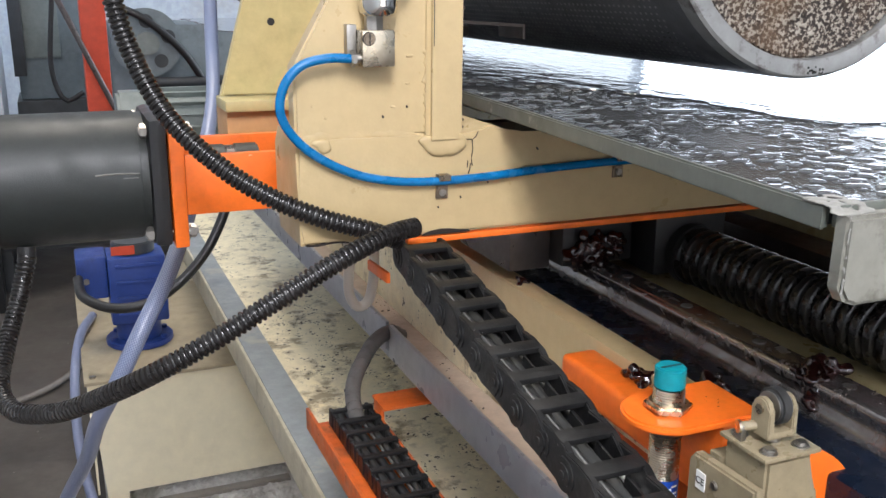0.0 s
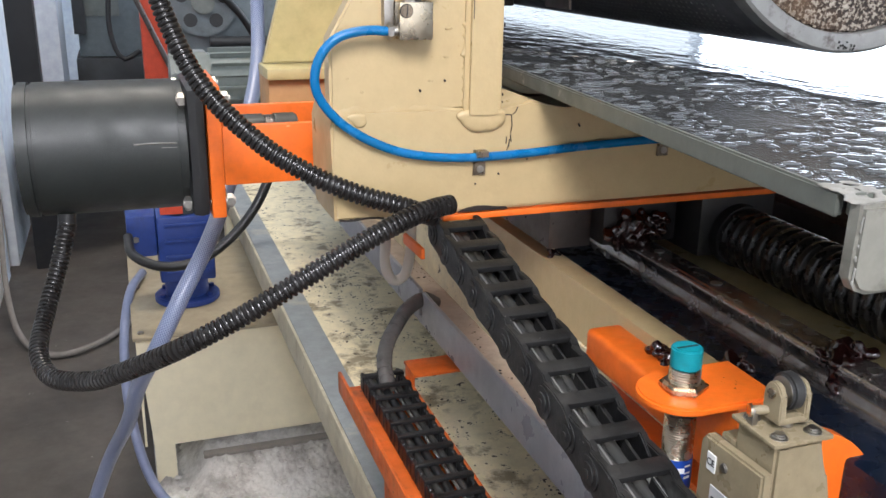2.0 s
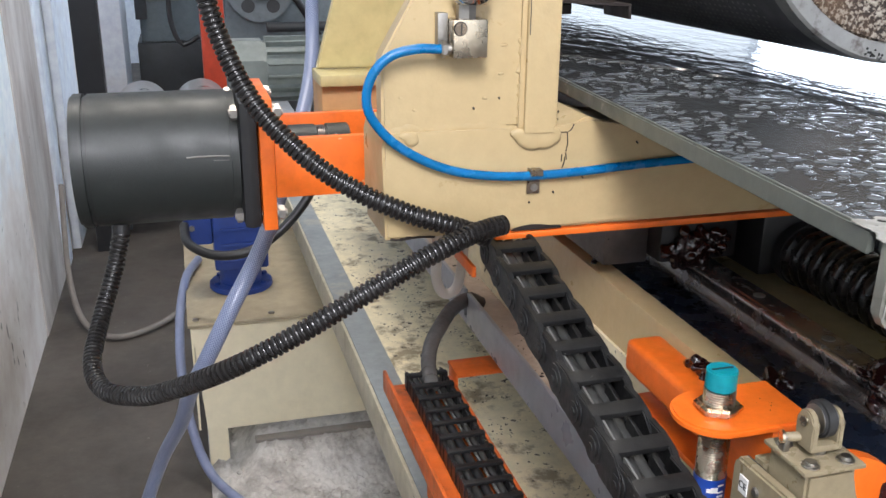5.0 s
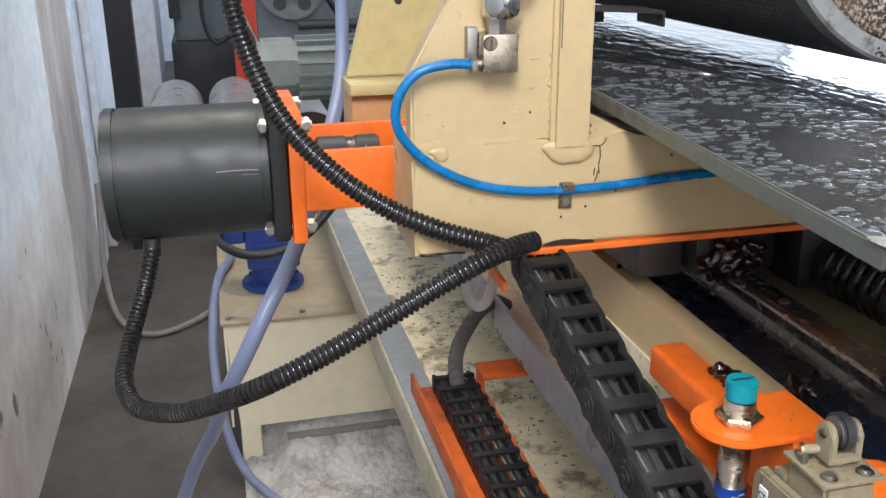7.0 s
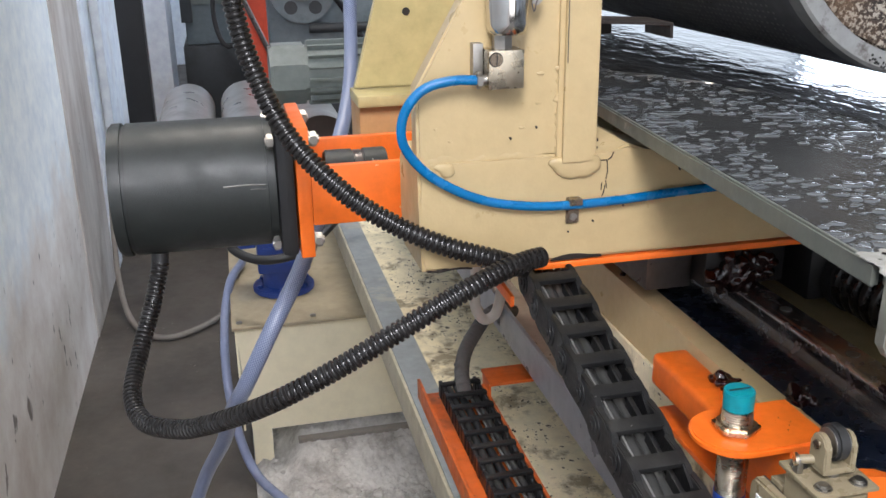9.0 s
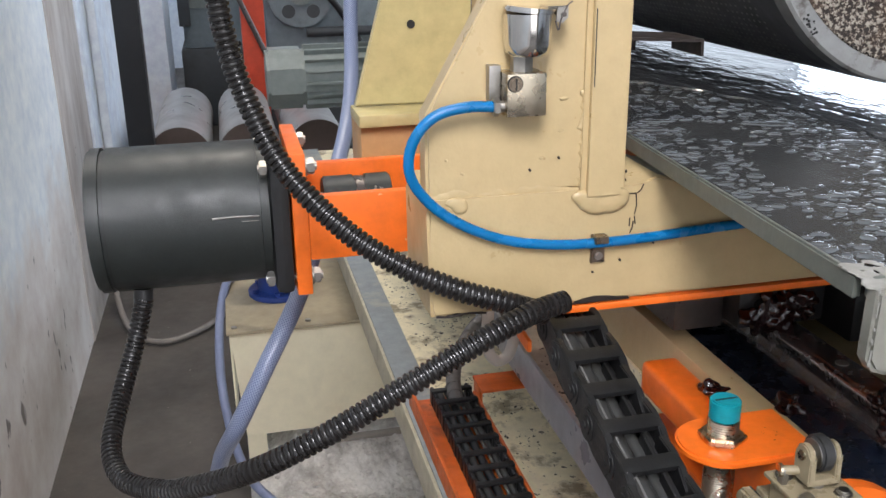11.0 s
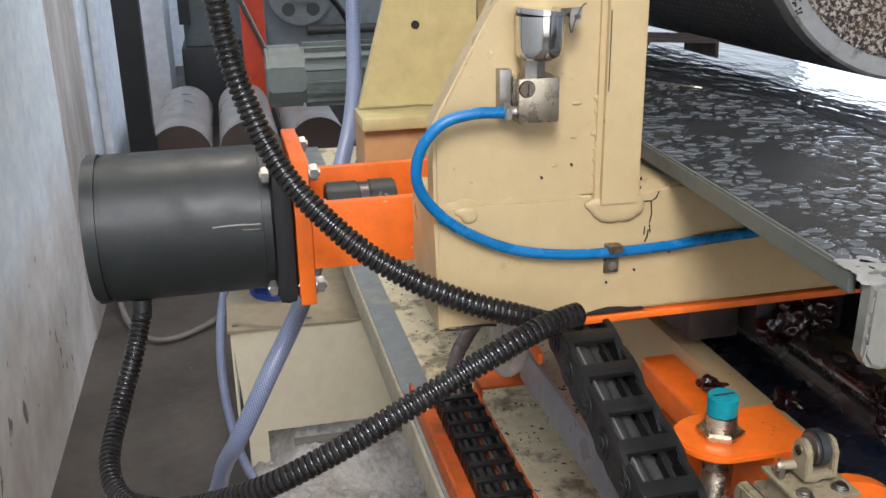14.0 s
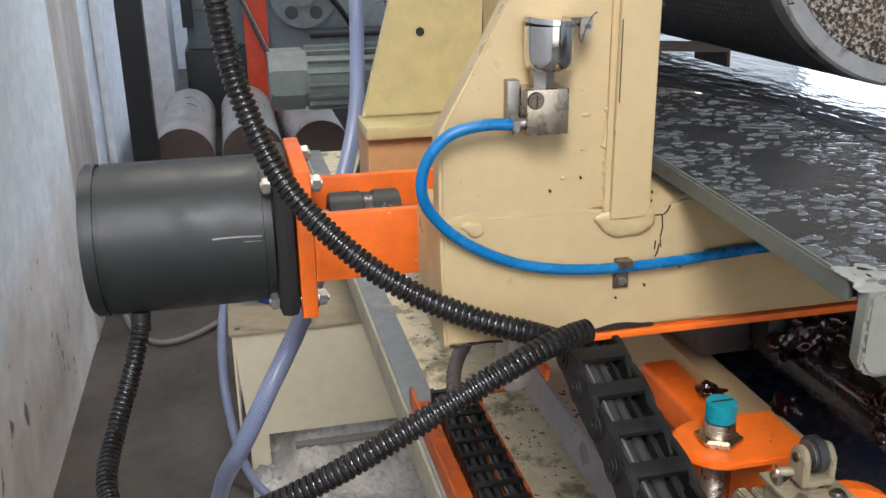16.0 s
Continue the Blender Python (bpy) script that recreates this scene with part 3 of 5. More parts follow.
flow(part("paint_run", weld([(0.1625, 0.846), (0.1655, 0.8435)], 0.0038, 0.5862, 14, 3), CREAM, carriage, "dried run of paint", 60), 0.0010)
for k, (dx, dz, dr) in enumerate(((0.2125, 0.8685, 0.0013), (0.1660, 0.8630, 0.0010), (0.2230, 0.8840, 0.0014), (0.1570, 0.8710, 0.0009), (0.2245, 0.9020, 0.0016))):
    flow(part("paint_drip", weld([(dx, dz), (dx + 0.0006, dz - 0.001)], dr, 0.5868, 20 + k, 2), CREAM, carriage, "small bump in the paint", 60), 0.0006)
part("plate_slot", box((0.2398, 0.5811, 0.908), (0.2403, 0.5818, 0.950)), INK, carriage, "dark gap at the bar's edge")
crack = bmesh.new()
for i, (a, b) in enumerate((((0.2705, 0.8440), (0.2713, 0.836)), ((0.2713, 0.8365), (0.2702, 0.831)), ((0.2675, 0.829), (0.2672, 0.824)), ((0.2702, 0.830), (0.2710, 0.825)), ((0.2713, 0.8440), (0.2735, 0.8455)), ((0.2735, 0.8455), (0.2750, 0.8490)), ((0.2697, 0.8270), (0.2690, 0.8215)), ((0.2690, 0.8225), (0.2678, 0.8195)), ((0.2640, 0.8440), (0.2705, 0.8438)))):
    rod((a[0], 0.5856, a[1]), (b[0], 0.5856, b[1]), 0.0004, 6, crack)
part("paint_crack", crack, DARK_RUST, carriage, "rusty crack in the paint")
part("base_plate", prism([(0.238, 0.7722), (0.640, 0.7722), (0.640, 0.7768), (0.238, 0.7768)], 0.592, 0.95, bevel=0.0008), ORANGE, carriage, "orange painted base plate")
part("base_lip", box((0.222, 0.5845, 0.7722), (0.640, 0.5915, 0.7766), 0.0008), ORANGE, carriage, "orange painted edge")
part("rear_plate", prism([(0.1505, 0.8445), (0.2545, 0.8445), (0.2545, 1.30), (0.25, 1.30), (0.178, 0.942)], 0.900, 0.912, bevel=0.0015), YELLOW_CREAM, carriage)
part("rear_rib", prism([(0.6505, 0.845), (0.90, 0.845), (0.90, 1.2), (0.70, 1.2)], 0.255, 0.263, "x"), CREAM, carriage)
part("rear_ledge", box((0.1475, 0.860, 0.8335), (0.2545, 0.914, 0.8440), 0.002), YELLOW_CREAM, carriage)
part("rear_beam", box((0.150, 0.872, 0.7775), (0.34, 0.930, 0.8330), 0.002), SHADED_CREAM, carriage, "cream rear beam with shade in its ochre colour")
part("plate_hole", rod((0.201, 0.8992, 0.913), (0.201, 0.9005, 0.913), 0.0036, 16), INK, carriage, "dark drilled hole")
part("guide_block", box((0.368, 0.622, 0.7290), (0.434, 0.76, 0.7718), 0.003), BLACK_CAST, carriage, "oily dark linear guide block")
part("nut_housing", box((0.441, 0.600, 0.7200), (0.510, 0.70, 0.7718), 0.003), BLACK_CAST, carriage, "black screw nut housing")
part("spacer_block", box((0.330, 0.640, 0.7240), (0.3672, 0.74, 0.7718), 0.002), DARK_STEEL, carriage, "dark spacer block")
arm = prism([(0.262, 0.9230), (0.3635, 0.9170), (0.3640, 0.9055), (0.3620, 0.9055), (0.3615, 0.9150), (0.262, 0.9210)], 0.690, 0.735)
part("tool_arm", arm, DARK_RUST, carriage, "dark rusty bent sheet arm over the tray")
part("tool_arm_web", box((0.262, 0.726, 0.9065), (0.330, 0.734, 0.9150), 0.001), DARK_RUST, carriage)
flow(part("grease_lump", lumps((0.396, 0.618, 0.742), (0.026, 0.006, 0.014), 90, 31), GREASE, carriage, "glossy red grease squeezed from the block", 60), 0.0012)
part("front_arm", box((0.089, 0.703, 0.7780), (0.235, 0.711, 0.8230), 0.0012), ORANGE, carriage, "orange painted motor arm")
part("rear_arm", box((0.089, 0.796, 0.7780), (0.235, 0.804, 0.8230), 0.0012), ORANGE, carriage, "orange painted motor arm")
part("motor_flange", box((0.0785, 0.7030, 0.7530), (0.0890, 0.8050, 0.8525), 0.0012), ORANGE, carriage, "orange painted motor mounting flange")
for mx, mz, r in ((0.205, 0.862, 0.0010), (0.222, 0.868, 0.0009), (0.300, 0.8155, 0.0011), (0.262, 0.803, 0.0009), (0.283, 0.812, 0.0008), (0.322, 0.834, 0.0012), (0.245, 0.797, 0.0007)):
    part("paint_chip", rod((mx, 0.5856 if mz < 0.85 else 0.5864, mz), (mx + 0.0006, 0.5852 if mz < 0.85 else 0.5860, mz + 0.0005), r, 7), DARK_RUST, carriage, "dark chip in the paint")

rnd = random.Random(23)
for k in range(26):
    if k < 14:
        p, r = Vector((0.2620, 0.5825, 0.852 + 0.16 * rnd.random() ** 1.3)), rnd.uniform(0.0005, 0.0011)
    else:
        p, r = Vector((0.148 + 0.085 * rnd.random(), 0.5868, 0.7783)), rnd.uniform(0.0006, 0.0014)
    chip = bmesh.new()
    bmesh.ops.create_icosphere(chip, subdivisions=1, radius=r, matrix=Matrix.Translation(p) @ Matrix.Diagonal((0.8, 0.7, rnd.uniform(0.8, 2.2), 1) if k < 14 else (2.4, 0.8, 0.6, 1)))
    part("paint_chip", chip, DARK_RUST, carriage, "dark chip in the paint")

peel = [(0.2330, 0.7776), (0.2700, 0.7776), (0.2690, 0.7792), (0.2620, 0.7798), (0.2540, 0.7811), (0.2470, 0.7815), (0.2400, 0.7806), (0.2350, 0.7791)]
part("paint_peel", prism(peel, 0.5853, 0.5862), DARK_RUST, carriage, "black patch where the paint has peeled off")
for pts in ([(0.150, 0.7782), (0.158, 0.7776), (0.170, 0.7786), (0.180, 0.7777)], [(0.186, 0.7779), (0.196, 0.7785), (0.204, 0.7778)]):
    part("paint_peel", pipe([(x, 0.5862, z) for x, z in pts], 0.0007, 0.002, 6), DARK_RUST, carriage, "dark line where the paint has worn off the edge")

# shaft coupling between the arms
coupling = thing("shaft_coupling", (0.13, 0.754, 0.803), "dark shaft coupling between the orange motor arms", "shaft coupling")
part("motor_shaft", rod((0.089, 0.754, 0.803), (0.112, 0.754, 0.803), 0.008, 20), STEEL, coupling)
part("hub", rod((0.104, 0.754, 0.803), (0.127, 0.754, 0.803), 0.0195, 24, bevel=0.0012), MOTOR, coupling)
part("spider", rod((0.1275, 0.754, 0.803), (0.1335, 0.754, 0.803), 0.0185, 24), DARK_STEEL, coupling)
part("hub", rod((0.134, 0.754, 0.803), (0.153, 0.754, 0.803), 0.0195, 24, bevel=0.0012), MOTOR, coupling)
part("screw_hole", rod((0.1115, 0.7385, 0.8150), (0.1115, 0.7365, 0.8165), 0.0026, 12), INK, coupling)
tagged(part("scuff", lumps((0.1430, 0.7370, 0.8125), (0.0085, 0.0012, 0.0045), 26, 71), STEEL, coupling, "bright scuffs on the hub", 60), kind="stuff")
part("shaft", rod((0.153, 0.754, 0.803), (0.235, 0.754, 0.803), 0.007, 20), DARK_STEEL, coupling)

# feed motor
MY, MZ = 0.754, 0.8025
motor = thing("feed_motor", (0.0, MY, MZ), "dark grey enamelled cylindrical electric motor on an orange bracket", "electric motor")
part("housing", rod((-0.0415, MY, MZ), (0.058, MY, MZ), 0.0500, 72), MOTOR, motor)
part("rear_cap", rod((-0.0535, MY, MZ), (-0.0425, MY, MZ), 0.0503, 72, bevel=0.0022), MOTOR, motor, "grey rear cap with a fine joint")
part("joint_ring", rod((-0.0424, MY, MZ), (-0.0416, MY, MZ), 0.0492, 64), INK, motor)
part("front_ring", rod((0.0582, MY, MZ), (0.0640, MY, MZ), 0.0485, 72), MOTOR, motor)
part("flange", box((0.0642, 0.7035, 0.7540), (0.0780, 0.8045, 0.8515), 0.006), BLACK_CAST, motor, "black square flange")
# lamp highlight along the housing, modelled as thin bright strips
part("highlight_streak", pipe([(0.026, 0.7048, 0.8122), (0.040, 0.7048, 0.8126), (0.0565, 0.7048, 0.8120)], 0.0007, 0.004, 6), STEEL, motor, "bright highlight line modelled on the housing")
part("highlight_streak", pipe([(0.045, 0.7046, 0.8092), (0.056, 0.7046, 0.8090)], 0.00025, 0.004, 6), STEEL, motor)
for by in (0.712, 0.795):
    for bz in (0.7640, 0.8420):
        bolt = part("bolt", rod((0.058, by, bz), (0.097, by, bz), 0.003, 12), STEEL, motor, "zinc flange bolt")
        part("bolt_head", hex_nut((0.0590, by, bz), (0.0638, by, bz), 0.0058), STEEL, bolt)
        part("washer", rod((0.0892, by, bz), (0.0904, by, bz), 0.0066, 20), STEEL, bolt)
        part("nut", hex_nut((0.0905, by, bz), (0.0955, by, bz), 0.0058), STEEL, bolt)
part("cable_gland", rod((-0.026, 0.735, 0.757), (-0.027, 0.733, 0.744), 0.0066, 20), CABLE_BLACK, motor, "black cable gland")

# corrugated hoses
def conduit(pts, label):
    ob = thing("corrugated_conduit", pts[-1], label, "conduit", "corrugated conduits")
    part("ribbed_wall", pipe(pts, 0.0067, ribs=(0.0037, 0.0014), seg=18), CONDUIT, ob)
    a, b = Vector(pts[-1]), Vector(pts[-2])
    d = (a - b).normalized()
    part("end_bore", rod(a - d * 0.001, a + d * 0.0012, 0.0052, 18), INK, ob, "dark open end")
    return ob


hose_loop = conduit([(-0.026, 0.733, 0.750), (-0.034, 0.726, 0.722), (-0.045, 0.700, 0.694), (-0.050, 0.662, 0.678), (-0.041, 0.632, 0.671), (-0.018, 0.605, 0.677), (0.003, 0.582, 0.690), (0.040, 0.550, 0.716),
    (0.080, 0.542, 0.737), (0.120, 0.540, 0.759), (0.160, 0.542, 0.779), (0.190, 0.549, 0.789), (0.206, 0.555, 0.7912), (0.2185, 0.5595, 0.7915)], "black corrugated plastic conduit looping from the motor")
hose_up = conduit([(0.030, 0.640, 1.15), (0.036, 0.642, 1.03), (0.042, 0.645, 0.955), (0.051, 0.642, 0.909), (0.070, 0.624, 0.865), (0.100, 0.602, 0.832), (0.130, 0.586, 0.812), (0.160, 0.576, 0.7985), (0.190, 0.570, 0.789), (0.212, 0.5735, 0.779)],
    "black corrugated plastic conduit rising past the motor bracket")

# lubrication block, oil cup and blue tube
cup = thing("oil_cup", (0.196, 0.580, 0.897), "chrome oil cup on a nickel-plated block with brass screw", "oil cup")
part("block", box((0.1862, 0.5685, 0.8965), (0.2078, 0.5895, 0.9192), 0.0006), STEEL_YELLOW, cup, "nickel-plated square block")
part("clamp_plate", box((0.1795, 0.580, 0.8985), (0.1860, 0.5898, 0.9225), 0.0006), STEEL, cup)
part("screw_recess", rod((0.1905, 0.5688, 0.9140), (0.1905, 0.5683, 0.9140), 0.0044, 20), INK, cup)
scr = part("screw", rod((0.1905, 0.5686, 0.9140), (0.1905, 0.5664, 0.9140), 0.0038, 20, bevel=0.0009), CLIP_STEEL, cup)
part("screw_slot", box((0.1902, 0.5660, 0.9108), (0.1908, 0.5668, 0.9172), m=None), INK, scr)
part("stem", rod((0.197, 0.579, 0.9190), (0.197, 0.579, 0.9280), 0.0062, 6), STEEL, cup)
bowl = bmesh.new()
prof = [(0.0, 0.9278), (0.0095, 0.9278), (0.0118, 0.9300), (0.0124, 0.9340), (0.0126, 0.9495)]
seg = 40
rings = [[bowl.verts.new((0.1965 + r * math.cos(a), 0.576 + r * math.sin(a), z)) for a in (2 * math.pi * k / seg for k in range(seg))] for r, z in prof[1:]]
for a, b in zip(rings, rings[1:]):
    for k in range(seg):
        bowl.faces.new((a[k], a[(k + 1) % seg], b[(k + 1) % seg], b[k]))
bowl.faces.new(rings[0][::-1])
bowl.faces.new(rings[-1])
bowl_ob = part("bowl", bowl, CHROME, cup, "chrome bowl")
lid = part("lid", rod((0.1965, 0.576, 0.9498), (0.1968, 0.576, 0.9525), 0.0136, 40, bevel=0.0008), CHROME, cup, "hinged chrome lid")
part("hinge_tongue", prism([(0.205, 0.570), (0.2165, 0.571), (0.2170, 0.581), (0.205, 0.583)], 0.9512, 0.9530, "z"), CHROME, lid)
part("hinge_cheek", prism([(0.2100, 0.9450), (0.2135, 0.9442), (0.2165, 0.9470), (0.2165, 0.9525), (0.2105, 0.9525)], 0.5705, 0.5720), STEEL, lid)
part("hinge_pin", rod((0.2138, 0.569, 0.9487), (0.2138, 0.582, 0.9487), 0.0013, 10), DARK_STEEL, lid)
part("lid_spring", pipe([(0.2095, 0.5702, 0.9455), (0.2110, 0.570, 0.9405), (0.2122, 0.570, 0.9455), (0.2160, 0.5705, 0.9530), (0.2188, 0.571, 0.9550)], 0.0004, 0.001, 6), DARK_STEEL, lid)
bowl_ob.location.x += 0.003
lid.location.x += 0.003
fit_ = part("tube_fitting", hex_nut((0.1800, 0.5750, 0.9015), (0.1835, 0.5750, 0.9015), 0.0054), STEEL, cup, "nickel tube fitting")
part("fitting_neck", rod((0.1835, 0.5750, 0.9015), (0.1865, 0.5750, 0.9015), 0.0032, 16), STEEL, fit_)

tube = solid("pneumatic_tube", pipe([(0.181, 0.5750, 0.9015), (0.165, 0.575, 0.9020), (0.148, 0.576, 0.8975), (0.1365, 0.577, 0.884), (0.1350, 0.578, 0.866), (0.147, 0.580, 0.8480), (0.166, 0.581, 0.8340),
    (0.190, 0.5815, 0.8235), (0.218, 0.582, 0.8180), (0.247, 0.582, 0.8165), (0.280, 0.582, 0.8172), (0.312, 0.582, 0.8190), (0.346, 0.582, 0.8205), (0.390, 0.582, 0.8215), (0.425, 0.582, 0.8205), (0.47, 0.583, 0.815)], 0.0030, 0.004, 16), BLUE_TUBE,
    "bright blue plastic lubrication tube clipped along the beam", "tube")
for x0, z0 in ((0.2475, 0.8165), (0.391, 0.8215)):
    clip = thing("tube_clip", (x0, 0.586, z0 - 0.006), "small bent steel clip screwed over the blue tube", "clip", "tube clips")
    part("strap", prism([(-0.0042 + x0, z0 + 0.0045), (0.0042 + x0, z0 + 0.0045), (0.0042 + x0, z0 + 0.0005), (-0.0042 + x0, z0 + 0.0005)], 0.5775, 0.5862, bevel=0.0006), CLIP_STEEL, clip)
    part("tab", prism([(-0.0042 + x0, z0 - 0.0042), (0.0042 + x0, z0 - 0.0042), (0.0044 + x0, z0 - 0.0128), (-0.0044 + x0, z0 - 0.0128)], 0.5835, 0.5862, bevel=0.0005), CLIP_STEEL, clip)
    part("screw", rod((x0, 0.5836, z0 - 0.0085), (x0, 0.5818, z0 - 0.0085), 0.0026, 14, bevel=0.0006), STEEL, clip)

# ---- big cable chain (rides with the carriage) ----
chain = thing("cable_chain", (0.22, 0.588, 0.775), "black plastic cable drag chain with dusty links", "cable chain")
W, PITCH = 0.0318, 0.0262


def chain_at(u):
    """Left upper edge of the chain u metres from its carriage end, and its slope."""
    y = 0.588 - u
    return Vector((0.2158 + 0.004 * u, y, 0.7765 - 0.235 * u - 0.02 * u * u))


links = 14
for i in range(links):
    a, b = chain_at(0.003 + i * PITCH), chain_at(0.003 + (i + 1) * PITCH)
    d = (b - a).normalized()
    side = Vector((1, 0, 0))
    side = (side - d * side.dot(d)).normalized()
    up = side.cross(-d).normalized()
    if up.z < 0:
        up = -up
    base = a
    M = Matrix.Translation(base) @ Matrix((side, d, up)).transposed().to_4x4()
    L = PITCH
    off = 0.0012 if i % 2 else 0.0
    bar = box((0.0, 0.0090, -0.0030), (W, 0.0185, 0.0006), 0.0008)
    bmesh.ops.transform(bar, matrix=M, verts=bar.verts[:])
    lk = part("link", bar, CHAIN, chain)
    out = [(-0.004, -0.0015), (0.0075, 0.0006), (0.020, 0.0004), (0.0305, -0.0045), (0.0325, -0.014), (0.030, -0.0205), (0.012, -0.0225), (-0.001, -0.020), (-0.006, -0.0125)]
    for s0, s1 in ((-0.0002 - off, 0.0040 - off), (W - 0.0040 + off, W + 0.0002 + off)):
        bm = prism(out, s0, s1, "x", 0.0007)
        bmesh.ops.transform(bm, matrix=M, verts=bm.verts[:])
        part("side_plate", bm, CHAIN, lk)
    hub = rod((-off + 0.001, 0.0, -0.012), (-off - 0.0009, 0.0, -0.012), 0.0090, 24)
    rod((-off - 0.0009, 0.0, -0.012), (-off - 0.0017, 0.0, -0.012), 0.0058, 24, hub)
    rod((-off - 0.0017, 0.0, -0.012), (-off - 0.0024, 0.0, -0.012), 0.0024, 16, hub)
    bmesh.ops.transform(hub, matrix=M, verts=hub.verts[:])
    part("pivot_boss", hub, CHAIN, lk)
    for s0, mt in ((0.0060, PUTTY), (0.0205, CHAIN)):
        bm = box((s0, 0.0175, -0.0195), (s0 + 0.0013, 0.0335, -0.0035), 0.0003)
        bmesh.ops.transform(bm, matrix=M, verts=bm.verts[:])
        part("separator", bm, mt, lk)
    bar = box((0.0, 0.0004, -0.0225), (W, 0.0258, -0.0205), 0.0004)
    bmesh.ops.transform(bar, matrix=M, verts=bar.verts[:])
    part("crossbar", bar, CHAIN, lk)
part("end_plate", box((0.2090, 0.594, 0.743), (0.2120, 0.638, 0.7510), 0.001), ORANGE, chain, "orange end bracket")
for k, (dx, rr, mt) in enumerate(((0.0112, 0.0045, CABLE), (0.0192, 0.0042, CABLE), (0.0250, 0.0020, WHITE_WIRE), (0.0272, 0.0030, CABLE_BLACK))):
    pts = []
    for j in range(7 if mt is WHITE_WIRE else 0, 11):
        q = chain_at(-0.01 + j * 0.036)
        pts.append(q + Vector((dx + 0.0015 * math.sin(j * 1.7 + k), 0, -0.0125 - (0.002 if k % 2 else 0))))
    part("cable", pipe(pts, rr, 0.01, 12), mt, chain)

# ---- small cable chain in its orange channel ----
channel = thing("chain_channel", (0.21, 0.5, 0.55), "orange painted channel carrying the small cable chain", "channel")
part("channel_base", box((0.189, 0.16, 0.5600), (0.247, 0.752, 0.5630), 0.0005), ORANGE_DIRTY, channel)
part("channel_side", box((0.1860, 0.16, 0.5600), (0.1888, 0.752, 0.5800), 0.0005), ORANGE_DIRTY, channel)
part("channel_side", box((0.2472, 0.16, 0.5600), (0.2500, 0.745, 0.5700), 0.0005), ORANGE_DIRTY, channel)
part("cross_bracket", box((0.2502, 0.724, 0.5770), (0.3000, 0.757, 0.5800), 0.0005), ORANGE_DIRTY, channel)
part("bracket_leg", box((0.2502, 0.730, 0.5600), (0.2530, 0.752, 0.5768), 0.0005), ORANGE_DIRTY, channel)
part("channel_foot", box((0.2260, 0.70, 0.4390), (0.2300, 0.74, 0.5598)), ORANGE_DIRTY, channel)
part("channel_foot", box((0.2260, 0.30, 0.4390), (0.2300, 0.34, 0.5598)), ORANGE_DIRTY, channel)

small = thing("cable_chain", (0.224, 0.5, 0.565), "small black plastic cable chain in an orange channel", "cable chain")
p2 = 0.0225
for i in range(26):
    y0 = 0.745 - i * p2
    lk = part("link", box((0.2055, y0 - p2 * 0.66, 0.5795), (0.2415, y0 - p2 * 0.40, 0.5822), 0.0005), CHAIN, small)
    for s0, s1 in ((0.205, 0.2085), (0.2385, 0.242)):
        bm = box((s0, y0 - p2 * 0.97, 0.5635), (s1, y0, 0.5795), 0.0008, seg=1)
        box((s0 - 0.0010, y0 - p2 * 0.62, 0.5660), (s1 + 0.0010, y0 - p2 * 0.38, 0.5815), 0.0005, bm, 1)
        part("side_plate", bm, CHAIN, lk)
for x0, r0, mt in ((0.2145, 0.0034, CABLE), (0.2225, 0.0036, CABLE_BLACK), (0.2300, 0.0013, PUTTY), (0.2345, 0.0028, CABLE)):
    part("cable", pipe([(x0, 0.75, 0.571), (x0 + 0.001, 0.5, 0.570), (x0 - 0.001, 0.3, 0.571), (x0, 0.17, 0.570)], r0, 0.02, 10), mt, small)

SLEEVE_PATH = [(0.224, 0.715, 0.576), (0.226, 0.735, 0.582), (0.230, 0.752, 0.588), (0.237, 0.765, 0.598), (0.249, 0.776, 0.609), (0.263, 0.789, 0.618), (0.283, 0.8015, 0.622), (0.300, 0.812, 0.612)]
sleeve = thing("cable_sleeve", SLEEVE_PATH[0], "grey cable bundle wound with tape, rising from the small chain", "cable")
part("bundle", pipe(SLEEVE_PATH, 0.0066, 0.004, 16), SLEEVE_GREY, sleeve)
winding = curve_points(SLEEVE_PATH, 0.0105)
for a, b in zip(winding[1:-2], winding[2:-1]):
    d = b - a
    part("tape_band", pipe([a, a + d * 0.45, a + d * 0.9], 0.0072, 0.002, 16), SLEEVE_GREY, sleeve)
for a in winding[2:6:2]:
    part("tie_end", box(a + Vector((-0.0078, -0.0020, -0.0012)), a + Vector((-0.0066, 0.0020, 0.0012)), 0.0003), INK, sleeve)
loop = solid("hanging_cable", pipe([(0.205, 0.66, 0.775), (0.209, 0.67, 0.735), (0.211, 0.68, 0.705), (0.219, 0.685, 0.689), (0.229, 0.685, 0.693), (0.232, 0.68, 0.715), (0.228, 0.665, 0.745), (0.226, 0.66, 0.775)], 0.0042, 0.003, 12), CLEAR_SLEEVE,
             "pale translucent cable loop hanging under the carriage", "cable")

loop.location += Vector((-0.004, 0.0, 0.006))

# crumbs of dirt on the trough bed and on the angle's flat leg
crumbs = bmesh.new()
rnd = random.Random(77)
count = 0
